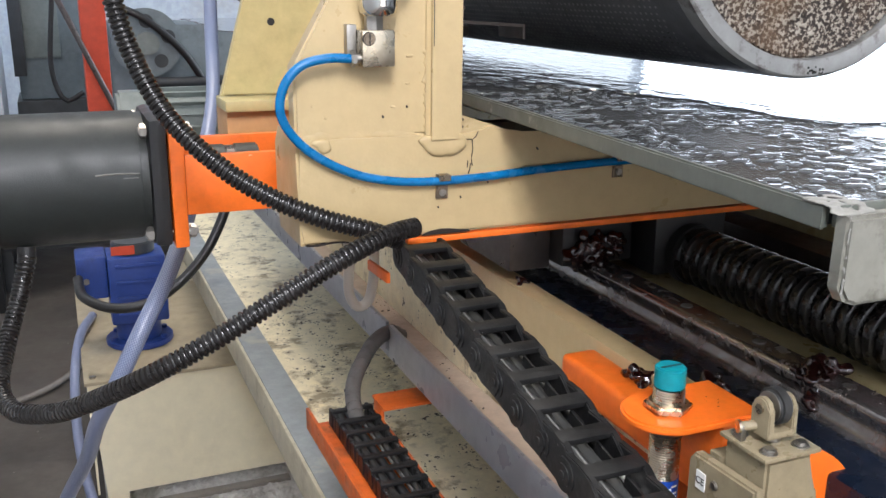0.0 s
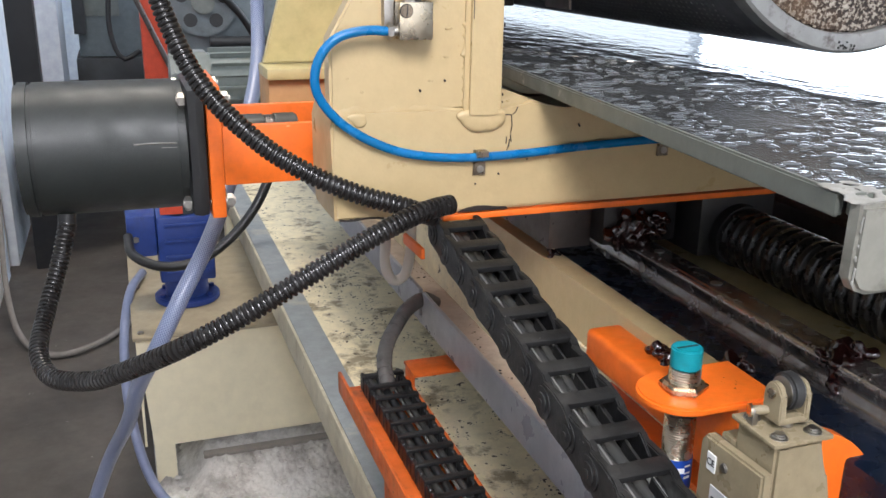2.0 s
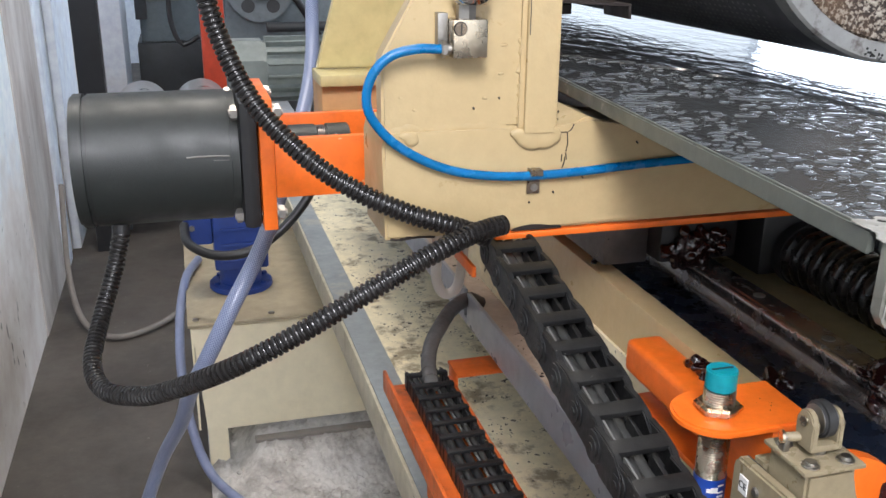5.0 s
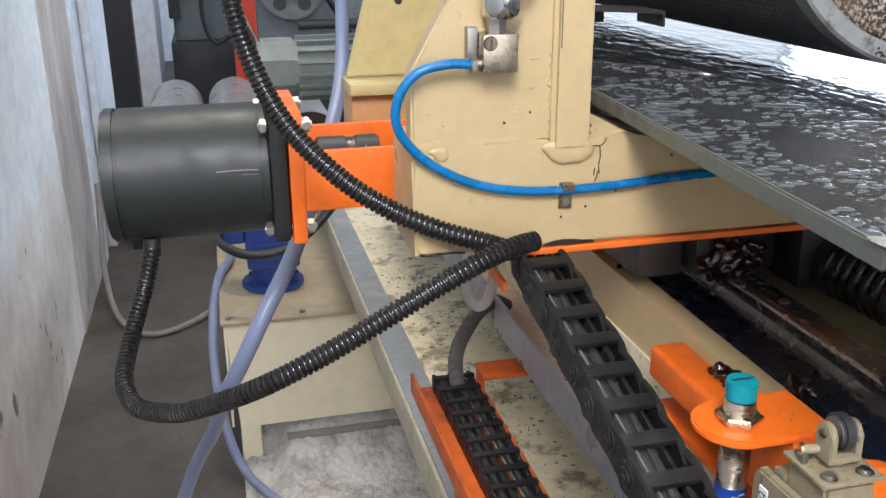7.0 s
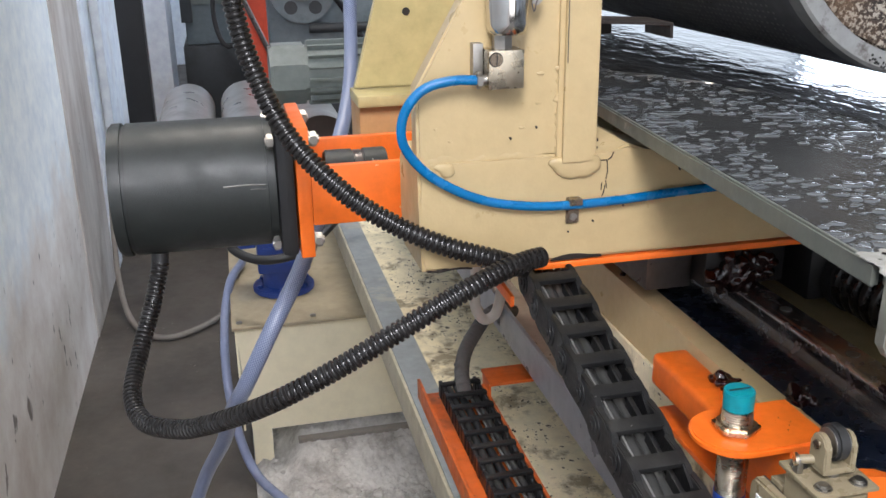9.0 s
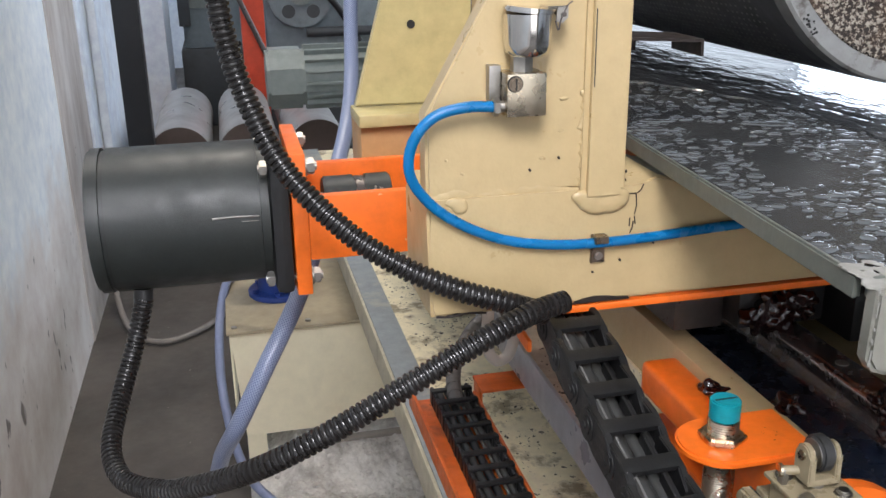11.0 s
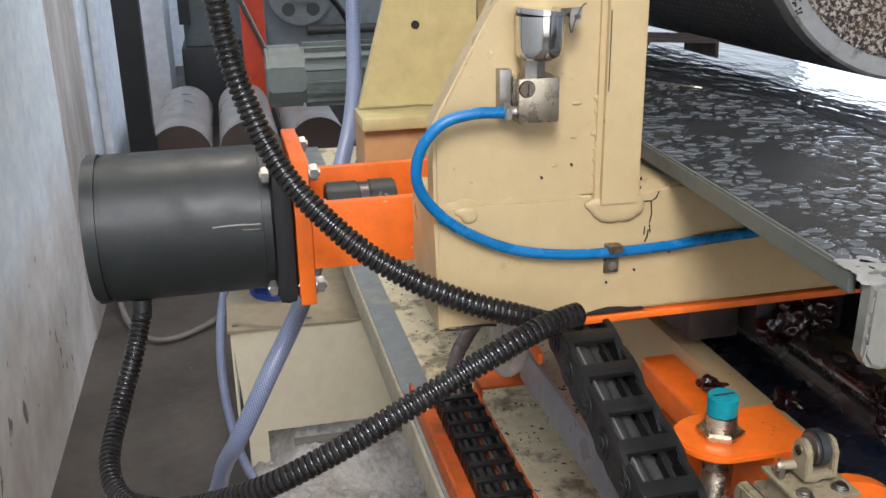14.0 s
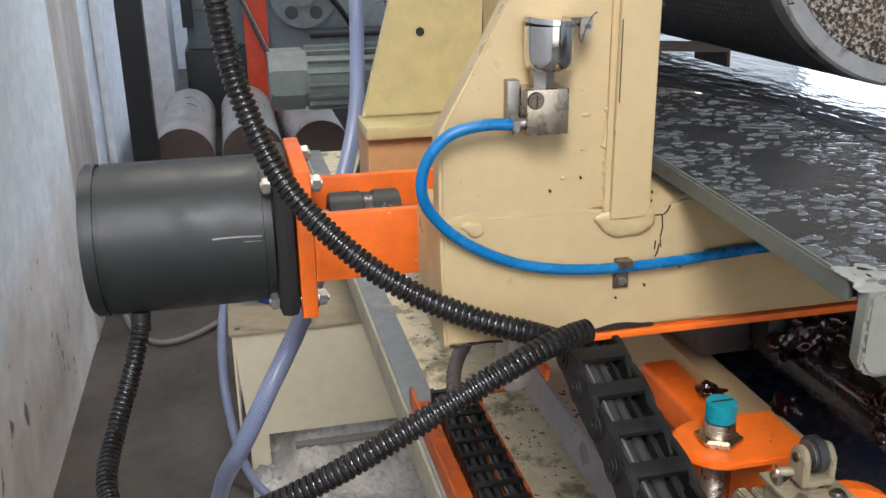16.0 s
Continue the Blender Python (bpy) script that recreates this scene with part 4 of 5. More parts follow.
while count < 1300:
    if count % 5:
        x, y, z = rnd.uniform(0.266, 0.45), rnd.uniform(0.30, 1.5), 0.4385
    else:
        x, y, z = rnd.uniform(0.287, 0.329), rnd.uniform(0.30, 1.0), 0.6010
    if noise.noise(Vector((x * 26, y * 13, z * 40))) < rnd.uniform(-0.15, 0.35):
        continue
    r = 0.0004 + 0.0013 * rnd.random() ** 3
    bmesh.ops.create_icosphere(crumbs, subdivisions=1, radius=r, matrix=Matrix.Translation((x, y, z + r * 0.25)) @ Matrix.Rotation(rnd.uniform(0, 3), 4, "Z") @ Matrix.Diagonal((rnd.uniform(0.8, 2.0), 1, 0.5, 1)))
    count += 1
solid("dirt_crumbs", crumbs, DARK_RUST, "dark crumbs of oily dirt scattered on the trough", "dirt", kind="stuff")

# ---- orange sensor bracket, sensor, limit switch ----
bracket = thing("sensor_bracket", (0.32, 0.43, 0.69), "orange painted bracket with rounded sensor tab", "bracket")
part("bar", box((0.3068, 0.328, 0.682), (0.3333, 0.513, 0.7060), 0.0045, seg=3), ORANGE, bracket)
part("lower_flat", box((0.3110, 0.330, 0.6560), (0.3333, 0.515, 0.6605), 0.001), ORANGE, bracket)
tab = [(0.320, 0.3765)] + [(0.2755 + 0.0225 * math.cos(a), 0.354 + 0.0225 * math.sin(a)) for a in (radians(95 + k * 170 / 16) for k in range(17))] + [(0.320, 0.3315)]
part("tab", prism(tab, 0.7360, 0.7405, "z", 0.0012), ORANGE, bracket)
part("riser", box((0.2960, 0.3335, 0.690), (0.3195, 0.3745, 0.7358), 0.001), ORANGE, bracket)
switch_plate = [(0.2985, 0.60), (0.378, 0.60)] + [(0.326 + 0.052 * math.cos(a), 0.672 + 0.053 * math.sin(a)) for a in (radians(k * 90 / 10) for k in range(11))] + [(0.2985, 0.725)]
part("switch_plate", prism(switch_plate, 0.3190, 0.3270, "y", 0.001), ORANGE, bracket)
tagged(part("scuff", lumps((0.306, 0.356, 0.7403), (0.008, 0.010, 0.0005), 14, 41), DARK_RUST, bracket, "brown grease scuffs", 60), kind="stuff")

SX, SY = 0.2765, 0.3535
sensor = thing("proximity_sensor", (SX, SY, 0.70), "threaded inductive sensor with teal cap and hex nuts", "sensor")
part("cap", rod((SX, SY, 0.7530), (SX, SY, 0.7640), 0.0079, 40, bevel=0.0008), TEAL, sensor, "teal plastic cap")
part("cap_mark", box((SX - 0.006, SY - 0.0008, 0.7638), (SX + 0.006, SY + 0.0004, 0.7643)), INK, sensor)
thr = bmesh.new()
z, n = 0.6950, 28
rings = []
while z < 0.7530:
    for dz, rr in ((0, 0.0076), (0.00045, 0.0081), (0.0009, 0.0076)):
        rings.append([thr.verts.new((SX + rr * math.cos(2 * math.pi * k / n), SY + rr * math.sin(2 * math.pi * k / n), z + dz)) for k in range(n)])
    z += 0.00135
for a, b in zip(rings, rings[1:]):
    for k in range(n):
        thr.faces.new((a[k], a[(k + 1) % n], b[(k + 1) % n], b[k]))
thr.faces.new(rings[0][::-1])
thr.faces.new(rings[-1])
part("threaded_barrel", thr, STEEL_YELLOW, sensor, "nickel threaded barrel", 20)
part("nut", hex_nut((SX, SY, 0.7408), (SX, SY, 0.7455), 0.0124), STEEL_YELLOW, sensor)
part("nut", hex_nut((SX, SY, 0.7285), (SX, SY, 0.7340), 0.0122), DARK_STEEL, sensor)
part("label", rod((SX, SY, 0.6860), (SX, SY, 0.7035), 0.0084, 32), LABEL_BLUE, sensor, "blue label sleeve with unreadable print")
prn = bmesh.new()
for j, (da, zz, h) in enumerate(((-118, 0.6900, 0.0022), (-104, 0.6905, 0.003), (-80, 0.6865, 0.0012), (-80, 0.6890, 0.0008), (-80, 0.6930, 0.0008))):
    a = radians(da)
    m = Matrix.Translation((SX + 0.0085 * math.cos(a), SY + 0.0085 * math.sin(a), zz + 0.0075)) @ Matrix.Rotation(a, 4, "Z")
    box((-0.0002, -0.0018, -h / 2), (0.0002, 0.0018, h / 2), bm=prn, m=m)
part("label_print", prn, LABEL_WHITE, sensor)
part("sensor_cable", pipe([(SX, SY, 0.681), (SX, SY, 0.66), (SX - 0.004, SY + 0.01, 0.63), (SX, SY + 0.05, 0.60)], 0.0035, 0.006, 12), CABLE_BLACK, sensor)

sw = thing("limit_switch", (0.288, 0.296, 0.66), "beige die-cast limit switch with a roller plunger", "limit switch")
part("body", prism([(0.2745, 0.640), (0.3085, 0.640), (0.3085, 0.715), (0.3055, 0.728), (0.2995, 0.735), (0.2995, 0.7480), (0.2745, 0.7480)], 0.2790, 0.3070, bevel=0.0015), SWITCH, sw)
part("cover", prism([(0.2790 - 0.001, 0.640), (0.3235, 0.640), (0.3235, 0.7300), (0.3200, 0.7345), (0.2780, 0.7360)], 0.2680, 0.2740, "x", 0.0012), SWITCH, sw, "beige cover plate")
part("cover_gasket", box((0.2738, 0.2800, 0.641), (0.2748, 0.3215, 0.7335)), INK, sw)
part("side_wing", box((0.2750, 0.3072, 0.640), (0.2960, 0.3176, 0.7360), 0.001), SWITCH, sw)
part("cover_screw", rod((0.2683, 0.3035, 0.7255), (0.2665, 0.3035, 0.7255), 0.0023, 16, bevel=0.0005), STEEL, sw)
top = part("top_plate", box((0.2720, 0.2780, 0.7482), (0.3035, 0.3085, 0.7503), 0.0006), SWITCH, sw, "beige top plate with four zinc screws")
for sx, sy in ((0.2785, 0.2835), (0.2965, 0.2835), (0.2785, 0.3025), (0.2965, 0.3025)):
    part("screw", rod((sx, sy, 0.7503), (sx, sy, 0.7526), 0.0031, 18, bevel=0.0007), STEEL, top)
    part("washer", rod((sx, sy, 0.7503), (sx, sy, 0.7508), 0.0040, 18), STEEL, top)
part("plunger", rod((0.2890, 0.2930, 0.7500), (0.2890, 0.2930, 0.7560), 0.0036, 20), STEEL, sw)
fork = part("fork", box((0.2805, 0.2870, 0.7555), (0.2970, 0.2990, 0.7590), 0.0012), SWITCH, sw, "beige roller fork")
cheek = [(0.2870, 0.7570), (0.2990, 0.7570), (0.2988, 0.7660)] + [(0.2935 + 0.0052 * math.cos(a), 0.7690 + 0.0052 * math.sin(a)) for a in (radians(k * 180 / 10) for k in range(11))] + [(0.2872, 0.7660)]
for x0, x1 in ((0.2805, 0.2840), (0.2940, 0.2970)):
    part("cheek", prism(cheek, x0, x1, "x", 0.0006), SWITCH, fork)
part("roller", rod((0.2858, 0.2935, 0.7690), (0.2922, 0.2935, 0.7690), 0.0085, 40, bevel=0.0012), RUBBER, sw, "black roller wheel")
part("roller_rim", rod((0.2853, 0.2935, 0.7690), (0.2927, 0.2935, 0.7690), 0.0070, 36), STEEL, sw)
part("axle", rod((0.2795, 0.2935, 0.7690), (0.2978, 0.2935, 0.7690), 0.0024, 16), STEEL_YELLOW, sw)
part("side_pin", rod((0.2740, 0.2985, 0.7590), (0.2815, 0.2960, 0.7595), 0.0022, 14), SWITCH, sw)
part("side_pin_head", rod((0.2732, 0.2988, 0.7590), (0.2744, 0.2984, 0.7590), 0.0032, 14), STEEL_YELLOW, sw)
part("side_pin_foot", box((0.2735, 0.2960, 0.7500), (0.2765, 0.3000, 0.7580), 0.0005), STEEL, sw)
for piece in sw.children:
    if piece.name.split(".")[0] in ("fork", "roller", "roller_rim", "axle", "side_pin", "side_pin_head"):
        piece.location.z -= 0.0022
mark = part("label", box((0.2674, 0.3100, 0.7185), (0.2681, 0.3165, 0.7275)), LABEL_WHITE, sw, "white conformity label")
part("label", box((0.2674, 0.2820, 0.680), (0.2681, 0.3120, 0.7120)), LABEL_SILVER, sw, "silver rating label")
bars = bmesh.new()
for y0, y1, z0, z1 in ((0.2930, 0.2985, 0.7075, 0.7105), (0.2860, 0.2905, 0.7075, 0.7105), (0.2850, 0.3100, 0.7060, 0.7068), (0.2850, 0.3060, 0.7030, 0.7038), (0.2850, 0.3090, 0.7000, 0.7008)):
    box((0.2670, y0, z0), (0.2675, y1, z1), bm=bars)
part("label_print", bars, INK, sw)
txt = bpy.data.curves.new("label_text", "FONT")
txt.body, txt.size, txt.align_x, txt.align_y, txt.extrude = "CE", 0.0050, "CENTER", "CENTER", 0.0001
txt.materials.append(INK)
text = new("label_text", txt)
text.parent = mark
text.matrix_basis = Matrix.Translation(Vector((0.2672, 0.31325, 0.7230)) - Vector((0.288, 0.296, 0.66))) @ pose(0, 0, 0, 90, 0, -90)

# ---- water tray ----
TZ = 0.868
tray = thing("water_tray", (0.6, 0.9, 0.85), "grey painted steel drip tray covered with water", "drip tray")
def tray_edge(y):
    """The tray stands a little askew to the rails."""
    return 0.2640 + 0.0737 * (y - 0.2525)


def askew(out, inn, z0, z1, bevel=0.0):
    return prism([(tray_edge(0.2560) + out, 0.2560), (tray_edge(2.4) + out, 2.40), (tray_edge(2.4) + inn, 2.40), (tray_edge(0.2560) + inn, 0.2560)], z0, z1, "z", bevel)


part("tray_sheet", prism([(tray_edge(0.256) + 0.0036, 0.2560), (tray_edge(2.4) + 0.0036, 2.40), (1.05, 2.40), (1.05, 0.2560)], 0.8610, TZ, "z"), WET, tray, "wet grey sheet")
part("side_lip", askew(0.0, 0.0034, 0.8590, 0.8690, 0.001), TRAY_EDGE, tray, "grey painted lip with chipped paint")
part("end_lip", box((0.2690, 0.2525, 0.8600), (1.05, 0.2558, 0.8690), 0.001), TRAY_EDGE, tray)
part("corner_plate", prism([(0.2660, 0.8665), (1.05, 0.8665), (1.05, 0.8315), (0.2745, 0.8315), (0.2690, 0.8335), (0.2655, 0.8390)], 0.2440, 0.2520, bevel=0.0016), WORN_CORNER, tray, "pale grey end plate with worn corner")
chips = bmesh.new()
rnd = random.Random(61)
for _ in range(70):
    x, y = 0.2655 + 0.016 * rnd.random() ** 2, 0.2470 + 0.020 * rnd.random() ** 1.5
    bmesh.ops.create_icosphere(chips, subdivisions=2, radius=rnd.uniform(0.0012, 0.0026), matrix=Matrix.Translation((x, y, 0.8668 if y < 0.2525 else 0.8690)) @ Matrix.Diagonal((1.5, 1.2, 0.32, 1)))
flow(tagged(part("chipped_paint", chips, CHIPPED, tray, "white chipped paint at the corner", 60), kind="stuff"), 0.0008)
worn = bmesh.new()
for k in range(26):
    zz = 0.8375 + 0.029 * k / 25
    bmesh.ops.create_icosphere(worn, subdivisions=2, radius=rnd.uniform(0.0005, 0.0014), matrix=Matrix.Translation((0.2660 + rnd.uniform(0, 0.0008), 0.2443, zz)) @ Matrix.Diagonal((0.9, 0.3, 1.4, 1)))
flow(tagged(part("worn_edge", worn, CHIPPED, tray, "pale worn edge of the end plate", 60), kind="stuff"), 0.0007)

rnd = random.Random(5)
drops = bmesh.new()


def drop(x, y, rx, ry, h, rot):
    seg = 12
    cs, sn = math.cos(rot), math.sin(rot)
    prev = None
    wob = [1 + 0.25 * noise.noise(Vector((x * 300, y * 300, k * 0.8))) for k in range(seg)]
    for fr, hz in ((1.0, 0.0), (0.90, 0.7), (0.72, 1.0)):
        ring = []
        for k in range(seg):
            a = 2 * math.pi * k / seg
            px, py = rx * fr * math.cos(a) * wob[k], ry * fr * math.sin(a) * wob[k]
            ring.append(drops.verts.new((x + cs * px - sn * py, y + sn * px + cs * py, TZ + 0.0001 + h * hz)))
        if prev:
            for k in range(seg):
                drops.faces.new((prev[k], prev[(k + 1) % seg], ring[(k + 1) % seg], ring[k]))
        prev = ring
    drops.faces.new(prev)


for _ in range(7600):
    u, y = rnd.random(), 0.259 + 0.62 * rnd.random() ** 1.4
    x = tray_edge(y) + 0.005 + 0.25 * u ** 1.15
    if noise.noise(Vector((x * 22, y * 14, 3.0))) < -0.32:
        continue
    r = 0.0004 + 0.0032 * rnd.random() ** 4.6
    drop(x, y, r * rnd.uniform(0.9, 1.7), r * rnd.uniform(0.8, 1.2), min(0.0007, r * 0.2), rnd.uniform(-0.5, 0.5))
for x, y, rx, ry in ((0.385, 0.508, 0.016, 0.007), (0.319, 0.538, 0.013, 0.005), (0.305, 0.515, 0.012, 0.006), (0.40, 0.45, 0.010, 0.004), (0.345, 0.46, 0.008, 0.004)):
    drop(x, y, rx, ry, 0.0007, -0.3)
solid("water_drops", drops, WATER, "scattered water drops and small puddles on the tray", "water", kind="stuff")

# ---- perforated roll ----
RX, RY, RZ, RR = 0.5115, 0.530, 1.014, 0.1310
sheet_bm = bmesh.new()
left, right = [], []
for j in range(241):
    y = 0.262 + j * 0.0088
    left.append(sheet_bm.verts.new((0.432 + 0.026 * noise.noise(Vector((y * 9, 0.3, 0))) + 0.010 * noise.noise(Vector((y * 45, 7.3, 0))) + (0.05 if y < 0.42 else 0.0) - 0.13 * min(1, max(0, (y - 0.52) / 0.3)), y, TZ + 0.0012)))
    right.append(sheet_bm.verts.new((1.04, y, TZ + 0.0012)))
for k in range(240):
    sheet_bm.faces.new((left[k], right[k], right[k + 1], left[k + 1]))
    sheet_bm.faces.new((left[k + 1], sheet_bm.verts.new(left[k + 1].co + Vector((-0.0015, 0, -0.0011))), sheet_bm.verts.new(left[k].co + Vector((-0.0015, 0, -0.0011))), left[k]))
solid("water_sheet", sheet_bm, SHEET, "thin rippled sheet of water on the tray", "water", kind="structure", smooth=0)
roll = thing("perforated_roll", (RX, RY, RZ), "large perforated dark steel roll with pale rim and gritty filling", "roll")
shell = bmesh.new()
seg = 128
prof = [(RR, 0.545), (RR, 0.60), (RR, 0.70), (RR, 0.9), (RR, 1.2), (RR, 2.3)]
rings = [[shell.verts.new((RX + r * math.cos(a), y, RZ + r * math.sin(a))) for a in (2 * math.pi * k / seg for k in range(seg))] for r, y in prof]
for a, b in zip(rings, rings[1:]):
    for k in range(seg):
        shell.faces.new((a[k], a[(k + 1) % seg], b[(k + 1) % seg], b[k]))
shell.faces.new(rings[-1])
part("shell", shell, SHELL, roll, "perforated oily steel shell")
rim = bmesh.new()
prof = [(0.1165, 0.537), (0.1172, 0.531), (0.1185, 0.530), (0.1285, 0.530), (0.1305, 0.532), (RR, 0.538), (RR, 0.5448), (0.1165, 0.5448)]
rings = [[rim.verts.new((RX + r * math.cos(a), y, RZ + r * math.sin(a))) for a in (2 * math.pi * k / seg for k in range(seg))] for r, y in prof]
for a, b in zip(rings, rings[1:] + rings[:1]):
    for k in range(seg):
        rim.faces.new((a[k], a[(k + 1) % seg], b[(k + 1) % seg], b[k]))
part("rim", rim, ROLL_END_RING, roll, "pale scratched metal rim")
fill = bmesh.new()
n1 = 60
grid = {}
for i in range(-n1, n1 + 1):
    for j in range(-n1, n1 + 1):
        x, z = i / n1 * 0.1165, j / n1 * 0.1165
        if x * x + z * z <= 0.1164 ** 2:
            grid[i, j] = fill.verts.new((RX + x, 0.536 + 0.0016 * noise.noise(Vector((x * 420, z * 420, 0))) + 0.002 * noise.noise(Vector((x * 60, z * 60, 5))), RZ + z))
for (i, j), v in list(grid.items()):
    q = [grid.get(k) for k in ((i, j), (i + 1, j), (i + 1, j + 1), (i, j + 1))]
    if all(q):
        fill.faces.new(q)
part("filling", fill, FILLER, roll, "coarse brown and white grit filling", 70)
back = rod((RX, 0.5385, RZ), (RX, 0.5445, RZ), 0.1168, 96)
part("filling_base", back, FILLER, roll)
holes = bmesh.new()
rnd = random.Random(8)
pitch = 0.0062
rows_ = int(2 * math.pi * RR / pitch)
for j in range(rows_):
    a = 2 * math.pi * j / rows_
    for i in range(56):
        y = 0.575 + (i + 0.5 * (j % 2)) * pitch * 1.1
        if rnd.random() < 0.06:
            continue
        n_ = Vector((math.cos(a), 0, math.sin(a)))
        c = Vector((RX, y, RZ)) + n_ * (RR + 0.00015)
        t1, t2 = Vector((0, 1, 0)), Vector((-math.sin(a), 0, math.cos(a)))
        r = 0.00125
        holes.faces.new([holes.verts.new(c + r * (math.cos(k * math.pi / 3) * t1 + math.sin(k * math.pi / 3) * t2)) for k in range(6)])
tagged(part("perforation", holes, HOLE, roll, "small drilled holes", 0), kind="stuff")
a = radians(-86)
part("rim_mark", lumps((RX + 0.1255 * math.cos(a), 0.5300, RZ + 0.1255 * math.sin(a)), (0.0075, 0.0012, 0.0030), 22, 51), INK, roll, "black smear of tar on the rim", 60)

# ---- screw cover ----
screw = thing("screw_cover", (0.475, 0.59, 0.737), "black ribbed rubber cover of the feed screw", "screw cover")
part("ribbed_sleeve", pipe([(0.475, 0.590, 0.737), (0.475, 0.40, 0.737), (0.475, 0.12, 0.737)], 0.0238, ribs=(0.0108, 0.0034), seg=44), CONDUIT, screw)
part("end_collar", rod((0.475, 0.5995, 0.737), (0.475, 0.588, 0.737), 0.0250, 40, bevel=0.001), BLACK_CAST, screw)
slab("rear_guide_beam", (0.56, 0.1, 0.716), (0.598, 1.7, 0.742), DARK_STEEL, "dark oily rear guide beam", "machine bed", 0.002)

# ---- pump box and blue gearmotor ----
pump_box = thing("sheet_metal_box", (0.15, 1.75, 0.06), "cream sheet metal box on short feet", "metal box")
shell_ = bmesh.new()
prism([(0.008, 0.297), (0.400, 0.297), (0.400, 0.085), (0.022, 0.085)], 1.555, 1.559, bm=shell_)
part("front_panel", shell_, CREAM_BOX, pump_box)
part("side_panel", box((0.006, 1.560, 0.085), (0.010, 2.05, 0.297)), CREAM_BOX, pump_box)
part("lid", box((0.002, 1.545, 0.2975), (0.400, 2.06, 0.3035), 0.001), LID, pump_box, "dirty cream lid with screws")
for x0, y0 in ((0.016, 1.565), (0.016, 1.80), (0.016, 2.04), (0.15, 1.565)):
    part("lid_screw", rod((x0, y0, 0.3036), (x0, y0, 0.3065), 0.0055, 12), STEEL, pump_box)
part("foot", box((0.022, 1.562, 0.0), (0.058, 1.60, 0.0845)), CREAM_BOX, pump_box)
part("foot", box((0.022, 2.00, 0.0), (0.058, 2.04, 0.0845)), CREAM_BOX, pump_box)
part("foot", box((0.17, 2.00, 0.0), (0.205, 2.04, 0.0845)), CREAM_BOX, pump_box)

GX, GY = 0.108, 1.72
gear = thing("blue_gearmotor", (GX, GY, 0.304), "blue painted gearmotor with round flange on the box", "gearmotor")
part("base_flange", rod((GX, GY, 0.3040), (GX, GY, 0.3160), 0.060, 40, bevel=0.002), BLUE_PAINT, gear)
part("neck", rod((GX, GY, 0.3162), (GX, GY, 0.352), 0.040, 32), BLUE_PAINT, gear)
part("gear_case", box((GX - 0.048, GY - 0.045, 0.352), (GX + 0.052, GY + 0.045, 0.478), 0.006), BLUE_PAINT, gear)
part("cover_plate", box((GX - 0.100, GY - 0.040, 0.405), (GX - 0.0485, GY + 0.040, 0.482), 0.005), BLUE_PAINT, gear)
part("top_cap", rod((GX, GY, 0.4785), (GX, GY, 0.500), 0.038, 32, bevel=0.002), DARK_MACHINE, gear)
part("warning_tag", box((GX - 0.04, GY - 0.047, 0.484), (GX + 0.0, GY - 0.0455, 0.500)), RED_PAINT, gear, "small red tag")
for k in range(6):
    a = k * math.pi / 3 + 0.4
    part("bolt", hex_nut((GX + 0.05 * math.cos(a), GY + 0.05 * math.sin(a), 0.316), (GX + 0.05 * math.cos(a), GY + 0.05 * math.sin(a), 0.322), 0.006), BLUE_PAINT, gear)
for k in range(4):
    zz = 0.370 + 0.03 * k
    part("case_rib", box((GX - 0.035, GY - 0.0505, zz), (GX + 0.040, GY - 0.0455, zz + 0.006), 0.001), BLUE_PAINT, gear)
part("bolt", hex_nut((GX - 0.085, GY - 0.0405, 0.44), (GX - 0.085, GY - 0.046, 0.44), 0.006), STEEL, gear)
solid("gearmotor_cable", pipe([(0.010, 1.66, 0.452), (0.016, 1.60, 0.437), (0.06, 1.56, 0.425), (0.12, 1.55, 0.432), (0.175, 1.56, 0.462), (0.225, 1.58, 0.510), (0.262, 1.60, 0.575), (0.28, 1.62, 0.63)], 0.0085, 0.008, 12), CABLE_BLACK, "black rubber cable curving out of the gearmotor", "cable")

# hoses on the floor side
braid = solid("braided_hose", pipe([(0.19, 1.16, 1.15), (0.186, 1.15, 1.02), (0.179, 1.12, 0.90), (0.163, 1.04, 0.82), (0.128, 0.94, 0.757), (0.090, 0.85, 0.70), (0.054, 0.81, 0.65), (0.028, 0.81, 0.60), (0.011, 0.85, 0.55), (-0.002, 0.90, 0.49), (-0.03, 0.98, 0.40), (-0.08, 1.05, 0.25), (-0.15, 1.12, 0.10), (-0.20, 1.25, 0.03)], 0.0076, 0.005, 20, uv=True), BRAID,
              "translucent violet-grey braided water hose hanging beside the carriage", "hose")
solid("water_hose", pipe([(0.03, 1.86, 0.315), (0.004, 1.76, 0.312), (-0.012, 1.66, 0.27), (-0.016, 1.58, 0.19), (-0.004, 1.53, 0.10), (0.018, 1.50, 0.035), (0.055, 1.43, 0.022), (0.15, 1.27, 0.024), (0.24, 1.12, 0.024), (0.33, 0.98, 0.024)], 0.0085, 0.008, 16), surface("pale_blue_hose", (0.21, 0.245, 0.38), (0.13, 0.145, 0.21), 0.4, grain=40, bump=0.05),
      "pale blue-grey hose lying on the floor by the box", "hose")
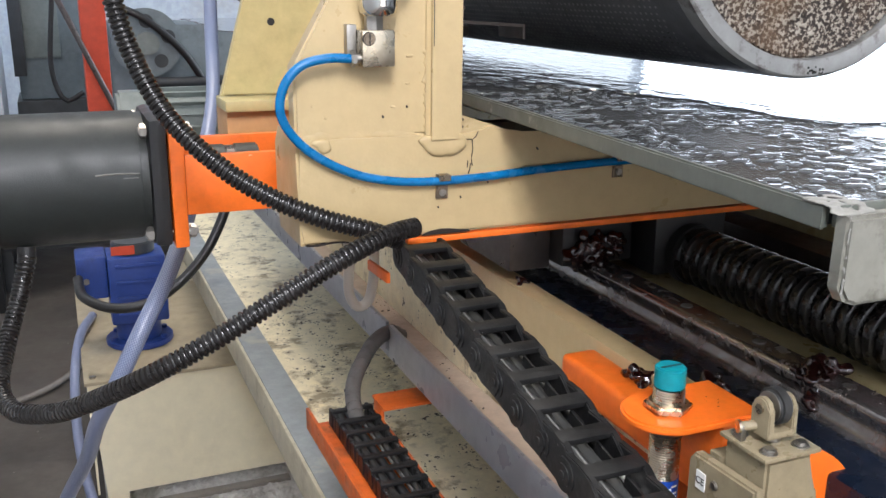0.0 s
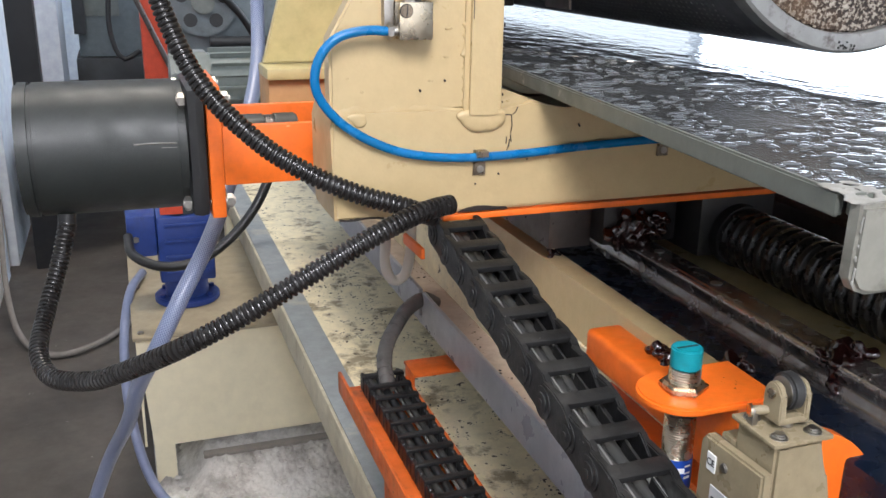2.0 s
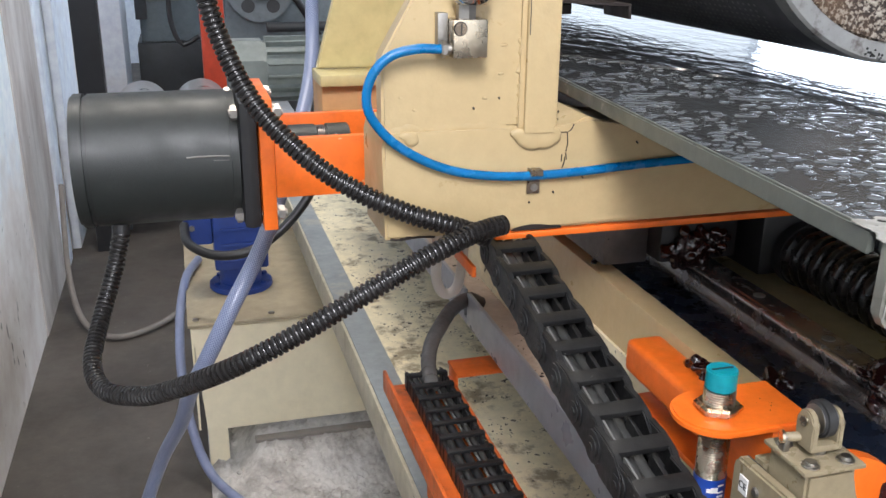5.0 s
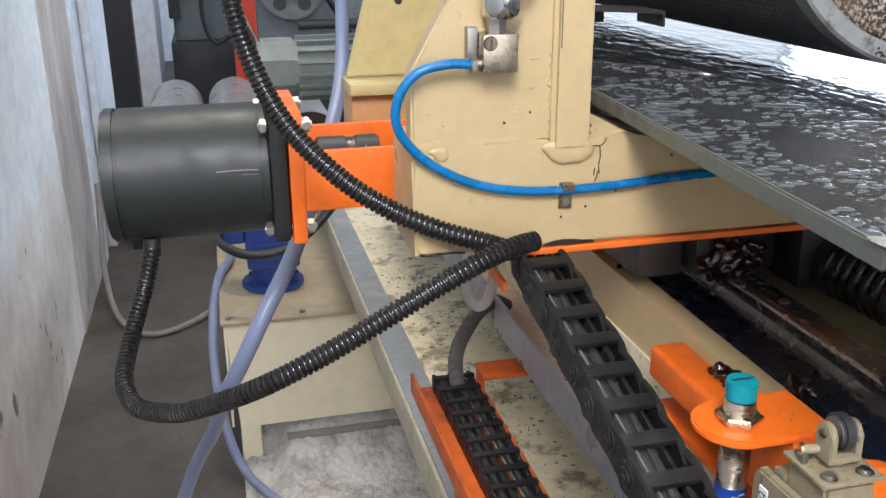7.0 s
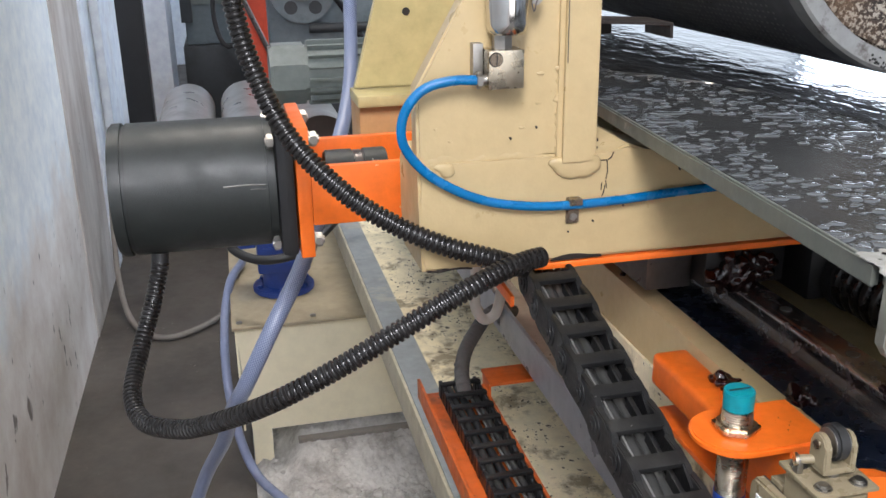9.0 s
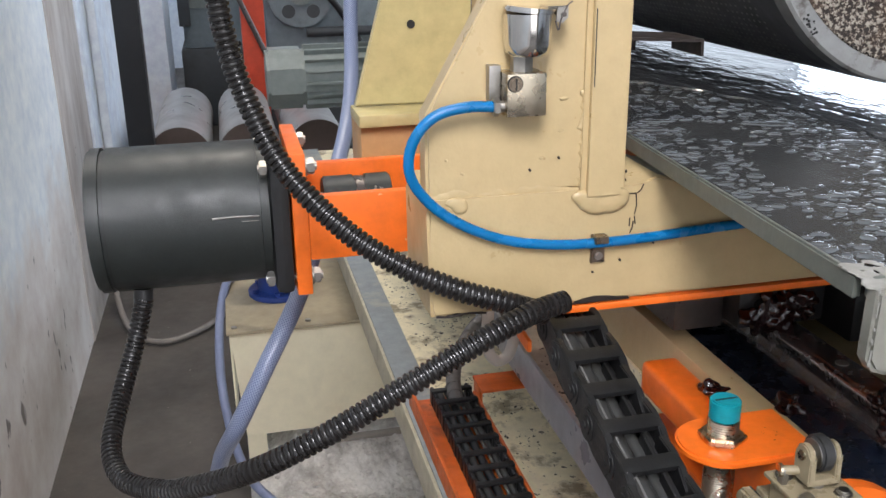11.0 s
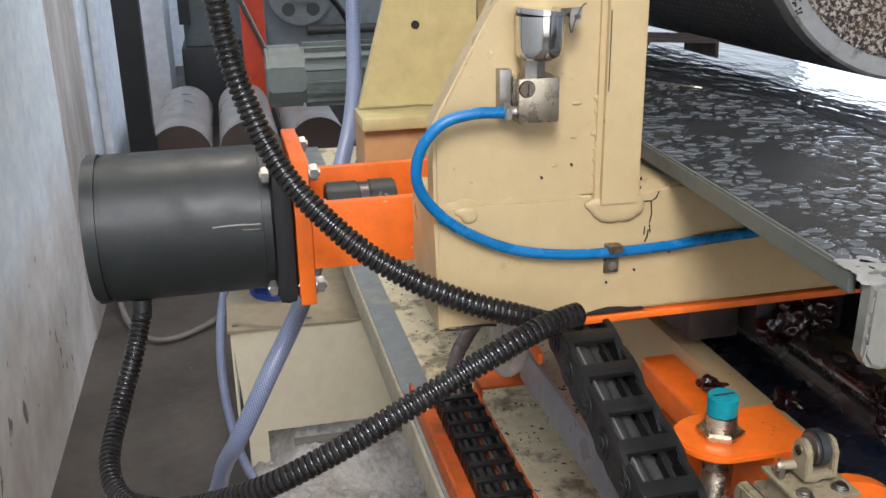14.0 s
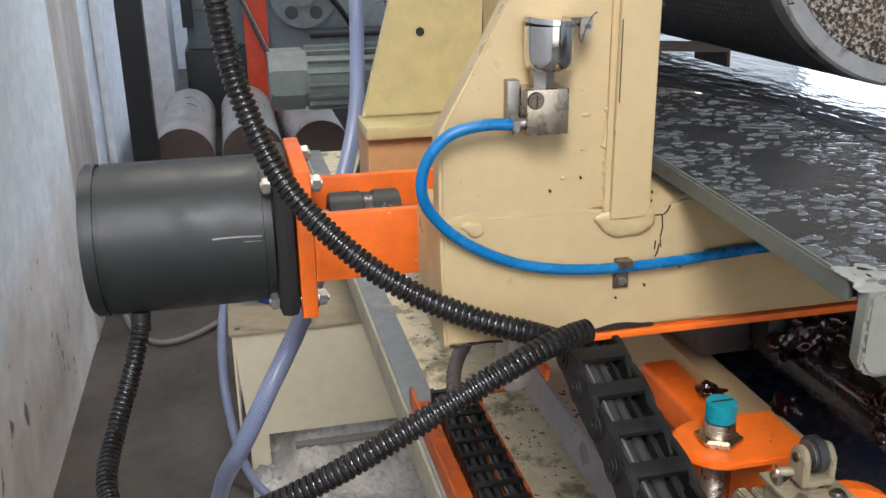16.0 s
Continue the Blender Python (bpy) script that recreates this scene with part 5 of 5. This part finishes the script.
solid("floor_cable", pipe([(-0.31, 2.6, 0.30), (-0.30, 2.45, 0.10), (-0.26, 2.30, 0.02), (-0.18, 2.2, 0.012), (-0.08, 2.25, 0.012), (0.02, 2.4, 0.012)], 0.0075, 0.01, 12), DUSTY_CABLE, "dusty grey cable lying on the floor by the wall", "cable")

# rough cement patch by the trough
patch = bmesh.new()
n1, n2 = 150, 420


def cement_height(x, y, edge):
    """Rough top of the cement: a low uneven sheet that heaps up under the box."""
    def step(u):
        u = min(1, max(0, u))
        return u * u * (3 - 2 * u)
    heap = 0.048 * step((y - 1.42) / 0.12) * step((x - 0.065) / 0.05)
    grit = 0.0052 * noise.fractal(Vector((x * 95, y * 80, 0)), 0.8, 2.0, 5) + 0.008 * noise.noise(Vector((x * 17, y * 15, 4)))
    return 0.004 + (0.010 + heap + grit) * edge


vv = [[patch.verts.new((0.02 + 0.42 * i / n1, 0.75 + 1.3 * j / n2, cement_height(0.02 + 0.42 * i / n1, 0.75 + 1.3 * j / n2, min(1, i / 6, (n1 - i) / 6, j / 6, (n2 - j) / 6)))) for j in range(n2 + 1)] for i in range(n1 + 1)]
for i in range(n1):
    for j in range(n2):
        patch.faces.new((vv[i][j], vv[i + 1][j], vv[i + 1][j + 1], vv[i][j + 1]))
solid("cement_patch", patch, RUBBLE, "rough broken grey cement patch on the floor", "cement", kind="structure")
rubble = bmesh.new()
rnd = random.Random(19)
for _ in range(420):
    x, y = rnd.uniform(0.03, 0.40), rnd.uniform(0.80, 1.52)
    r = 0.0016 + 0.0075 * rnd.random() ** 4
    res = bmesh.ops.create_icosphere(rubble, subdivisions=2 if r > 0.004 else 1, radius=r)
    p = Vector((x, y, cement_height(x, y, 1.0) + r * 0.15))
    for v in res["verts"]:
        v.co = p + Vector((v.co.x * 1.3, v.co.y, v.co.z * 0.6)) * (1 + 0.5 * noise.noise(v.co * 130 + p * 70))
solid("cement_rubble", rubble, RUBBLE, "loose grey crumbs of broken cement", "rubble", kind="stuff")
solid("wooden_lath", box((0.105, 1.528, 0.060), (0.34, 1.546, 0.068), 0.002, m=None), LATH, "grey dusty wooden lath lying before the box", "lath")

# ---- far side of the hall ----
for x0, y0, r0 in ((-0.123, 3.0, 0.100), (0.099, 3.01, 0.100), (0.321, 3.0, 0.100)):
    fr = thing("steel_roll", (x0, y0, 0.292), "bare steel roll with dark brown end lying in a row", "steel roll", "stored steel rolls")
    part("roll_body", rod((x0, y0 + 0.004, 0.292), (x0, y0 + 0.79, 0.292), r0, 56), BARE_ROLL, fr)
    part("roll_end", rod((x0, y0, 0.292), (x0, y0 + 0.0038, 0.292), r0 * 0.985, 56), BROWN_END, fr)
rack = thing("roll_rack", (0.1, 3.4, 0.0), "dark steel rack under the stored rolls", "rack")
part("beam", box((-0.30, 3.10, 0.135), (0.60, 3.18, 0.1915), 0.003), DARK_MACHINE, rack)
part("beam", box((-0.30, 3.45, 0.135), (0.60, 3.53, 0.1915), 0.003), DARK_MACHINE, rack)
for x0 in (-0.22, 0.46):
    for y0 in (3.11, 3.46):
        part("leg", box((x0, y0, 0.0), (x0 + 0.05, y0 + 0.05, 0.1348)), DARK_MACHINE, rack)

fm = thing("grey_motor", (0.30, 2.6, 0.50), "grey-green finned electric motor on a stand", "electric motor")
hexa = [(2.6 + 0.088 * math.cos(a) , 0.594 + 0.088 * math.sin(a)) for a in (radians(22.5 + 45 * k) for k in range(8))]
part("fan_cover", prism(hexa, 0.150, 0.252, "x", 0.008), GREEN_GREY, fm)
part("body", rod((0.252, 2.6, 0.594), (0.50, 2.6, 0.594), 0.076, 40), GREEN_GREY, fm)
for k in range(16):
    a = 2 * math.pi * k / 16 + 0.1
    m = Matrix.Translation((0.375, 2.6, 0.594)) @ Matrix.Rotation(a, 4, "X")
    part("fin", box((-0.12, -0.003, 0.074), (0.12, 0.003, 0.090), m=m), GREEN_GREY, fm)
part("foot_plate", box((0.415, 2.53, 0.470), (0.50, 2.67, 0.520), 0.003), GREEN_GREY, fm)
part("stand", box((0.43, 2.52, 0.0), (0.50, 2.68, 0.4698), 0.004), DARK_MACHINE, fm)

solid("red_column", box((0.120, 3.92, 0.0), (0.215, 4.04, 2.2), 0.006), RED_PAINT, "red-orange painted steel column", "column")
solid("red_brace", pipe([(-0.33, 3.9, 1.79), (-0.05, 3.9, 1.12), (0.22, 3.9, 0.472)], 0.011, 0.05, 10), DARK_STEEL, "thin steel brace crossing the red column", "brace")

mill = thing("green_grey_gearbox", (0.55, 4.6, 0.0), "pale grey-green gearbox machine on a dark plinth", "machine")
part("casing", box((0.24, 4.4, 0.35), (0.95, 4.9, 0.78), 0.02), PALE_MACHINE, mill)
part("plinth", box((0.20, 4.35, 0.0), (1.0, 4.95, 0.349), 0.01), DARK_MACHINE, mill)
part("wheel", rod((0.40, 4.34, 0.70), (0.40, 4.40, 0.70), 0.15, 48, bevel=0.006), PALE_MACHINE, mill)
part("wheel_hub", rod((0.40, 4.31, 0.70), (0.40, 4.34, 0.70), 0.05, 32, bevel=0.004), GREEN_GREY, mill)
for k in range(5):
    a = 2 * math.pi * k / 5 + 0.3
    part("wheel_pocket", rod((0.40 + 0.095 * math.cos(a), 4.336, 0.70 + 0.095 * math.sin(a)), (0.40 + 0.095 * math.cos(a), 4.341, 0.70 + 0.095 * math.sin(a)), 0.030, 24), DARK_MACHINE, mill)
part("shaft", rod((0.42, 4.33, 0.53), (0.75, 4.33, 0.53), 0.022, 24), DARK_MACHINE, mill)
part("pipe", pipe([(0.28, 4.32, 0.86), (0.40, 4.30, 0.80), (0.55, 4.32, 0.66), (0.66, 4.34, 0.48)], 0.016, 0.03, 10), CABLE_BLACK, mill)
cab = thing("dark_cabinet", (-0.02, 5.0, 0.0), "dark machine cabinet against the far side", "cabinet")
part("body", box((-0.17, 4.95, 0.0), (0.20, 5.4, 0.40), 0.01), DARK_MACHINE, cab)
part("upper_body", box((-0.15, 5.0, 0.401), (0.16, 5.4, 1.6), 0.01), PALE_MACHINE, cab)
part("door", box((-0.11, 4.985, 0.60), (0.05, 4.999, 0.95), 0.004), GREEN_GREY, cab)
part("column", box((-0.165, 4.90, 0.521), (-0.11, 4.96, 1.6), 0.004), DARK_MACHINE, cab)
solid("hanging_cable", pipe([(0.09, 4.3, 3.89), (0.07, 4.3, 1.3), (0.03, 4.3, 0.9), (0.0, 4.3, 0.62), (0.04, 4.3, 0.47), (0.12, 4.3, 0.50)], 0.011, 0.03, 10), CABLE_BLACK, "black cable hanging in front of the dark cabinet", "cable")
rear = thing("pale_machine_housing", (2.0, 2.9, 0.0), "pale grey machine housing beyond the tray", "machine")
part("housing", box((1.45, 3.3, 0.0), (2.6, 3.9, 0.86), 0.01), PALE_MACHINE, rear)
part("top_rail", box((1.40, 3.26, 0.861), (2.65, 3.94, 0.90), 0.006), DARK_MACHINE, rear)


# ---- what moves ----
RIDERS = [carriage, coupling, motor, hose_loop, hose_up, cup, tube, loop, screw, braid] + [o for o in scene.collection.objects if o.name.startswith("tube_clip")]
TURN = [(0.0, 0.0), (4.0, 11.4), (8.0, 22.8), (10.3, 29.4), (10.4, 46.6), (12.0, 51.4), (14.0, 57.2), (16.0, 63.0)]


# sag of the cable chain: seconds, degrees
SAG = [(0.0, -2.6), (4.0, -0.6), (8.0, 1.6), (10.3, 2.2), (10.4, 3.6), (16.0, 5.2)]


def sag(t):
    for (a, u), (b, v) in zip(SAG, SAG[1:]):
        if t <= b:
            return u + (v - u) * (t - a) / (b - a)
    return SAG[-1][1]


def motions():
    x, y, z = chain.location
    walk(chain, [(t, pose(x, y + d, z, sag(t), 0, 0)) for t, d in FEED])
    for ob in RIDERS:
        x, y, z = ob.location
        walk(ob, [(t, pose(x, y + s, z)) for t, s in FEED])
    walk(roll, [(t, pose(RX, RY, RZ, 0, a, 0)) for t, a in TURN])


motions()
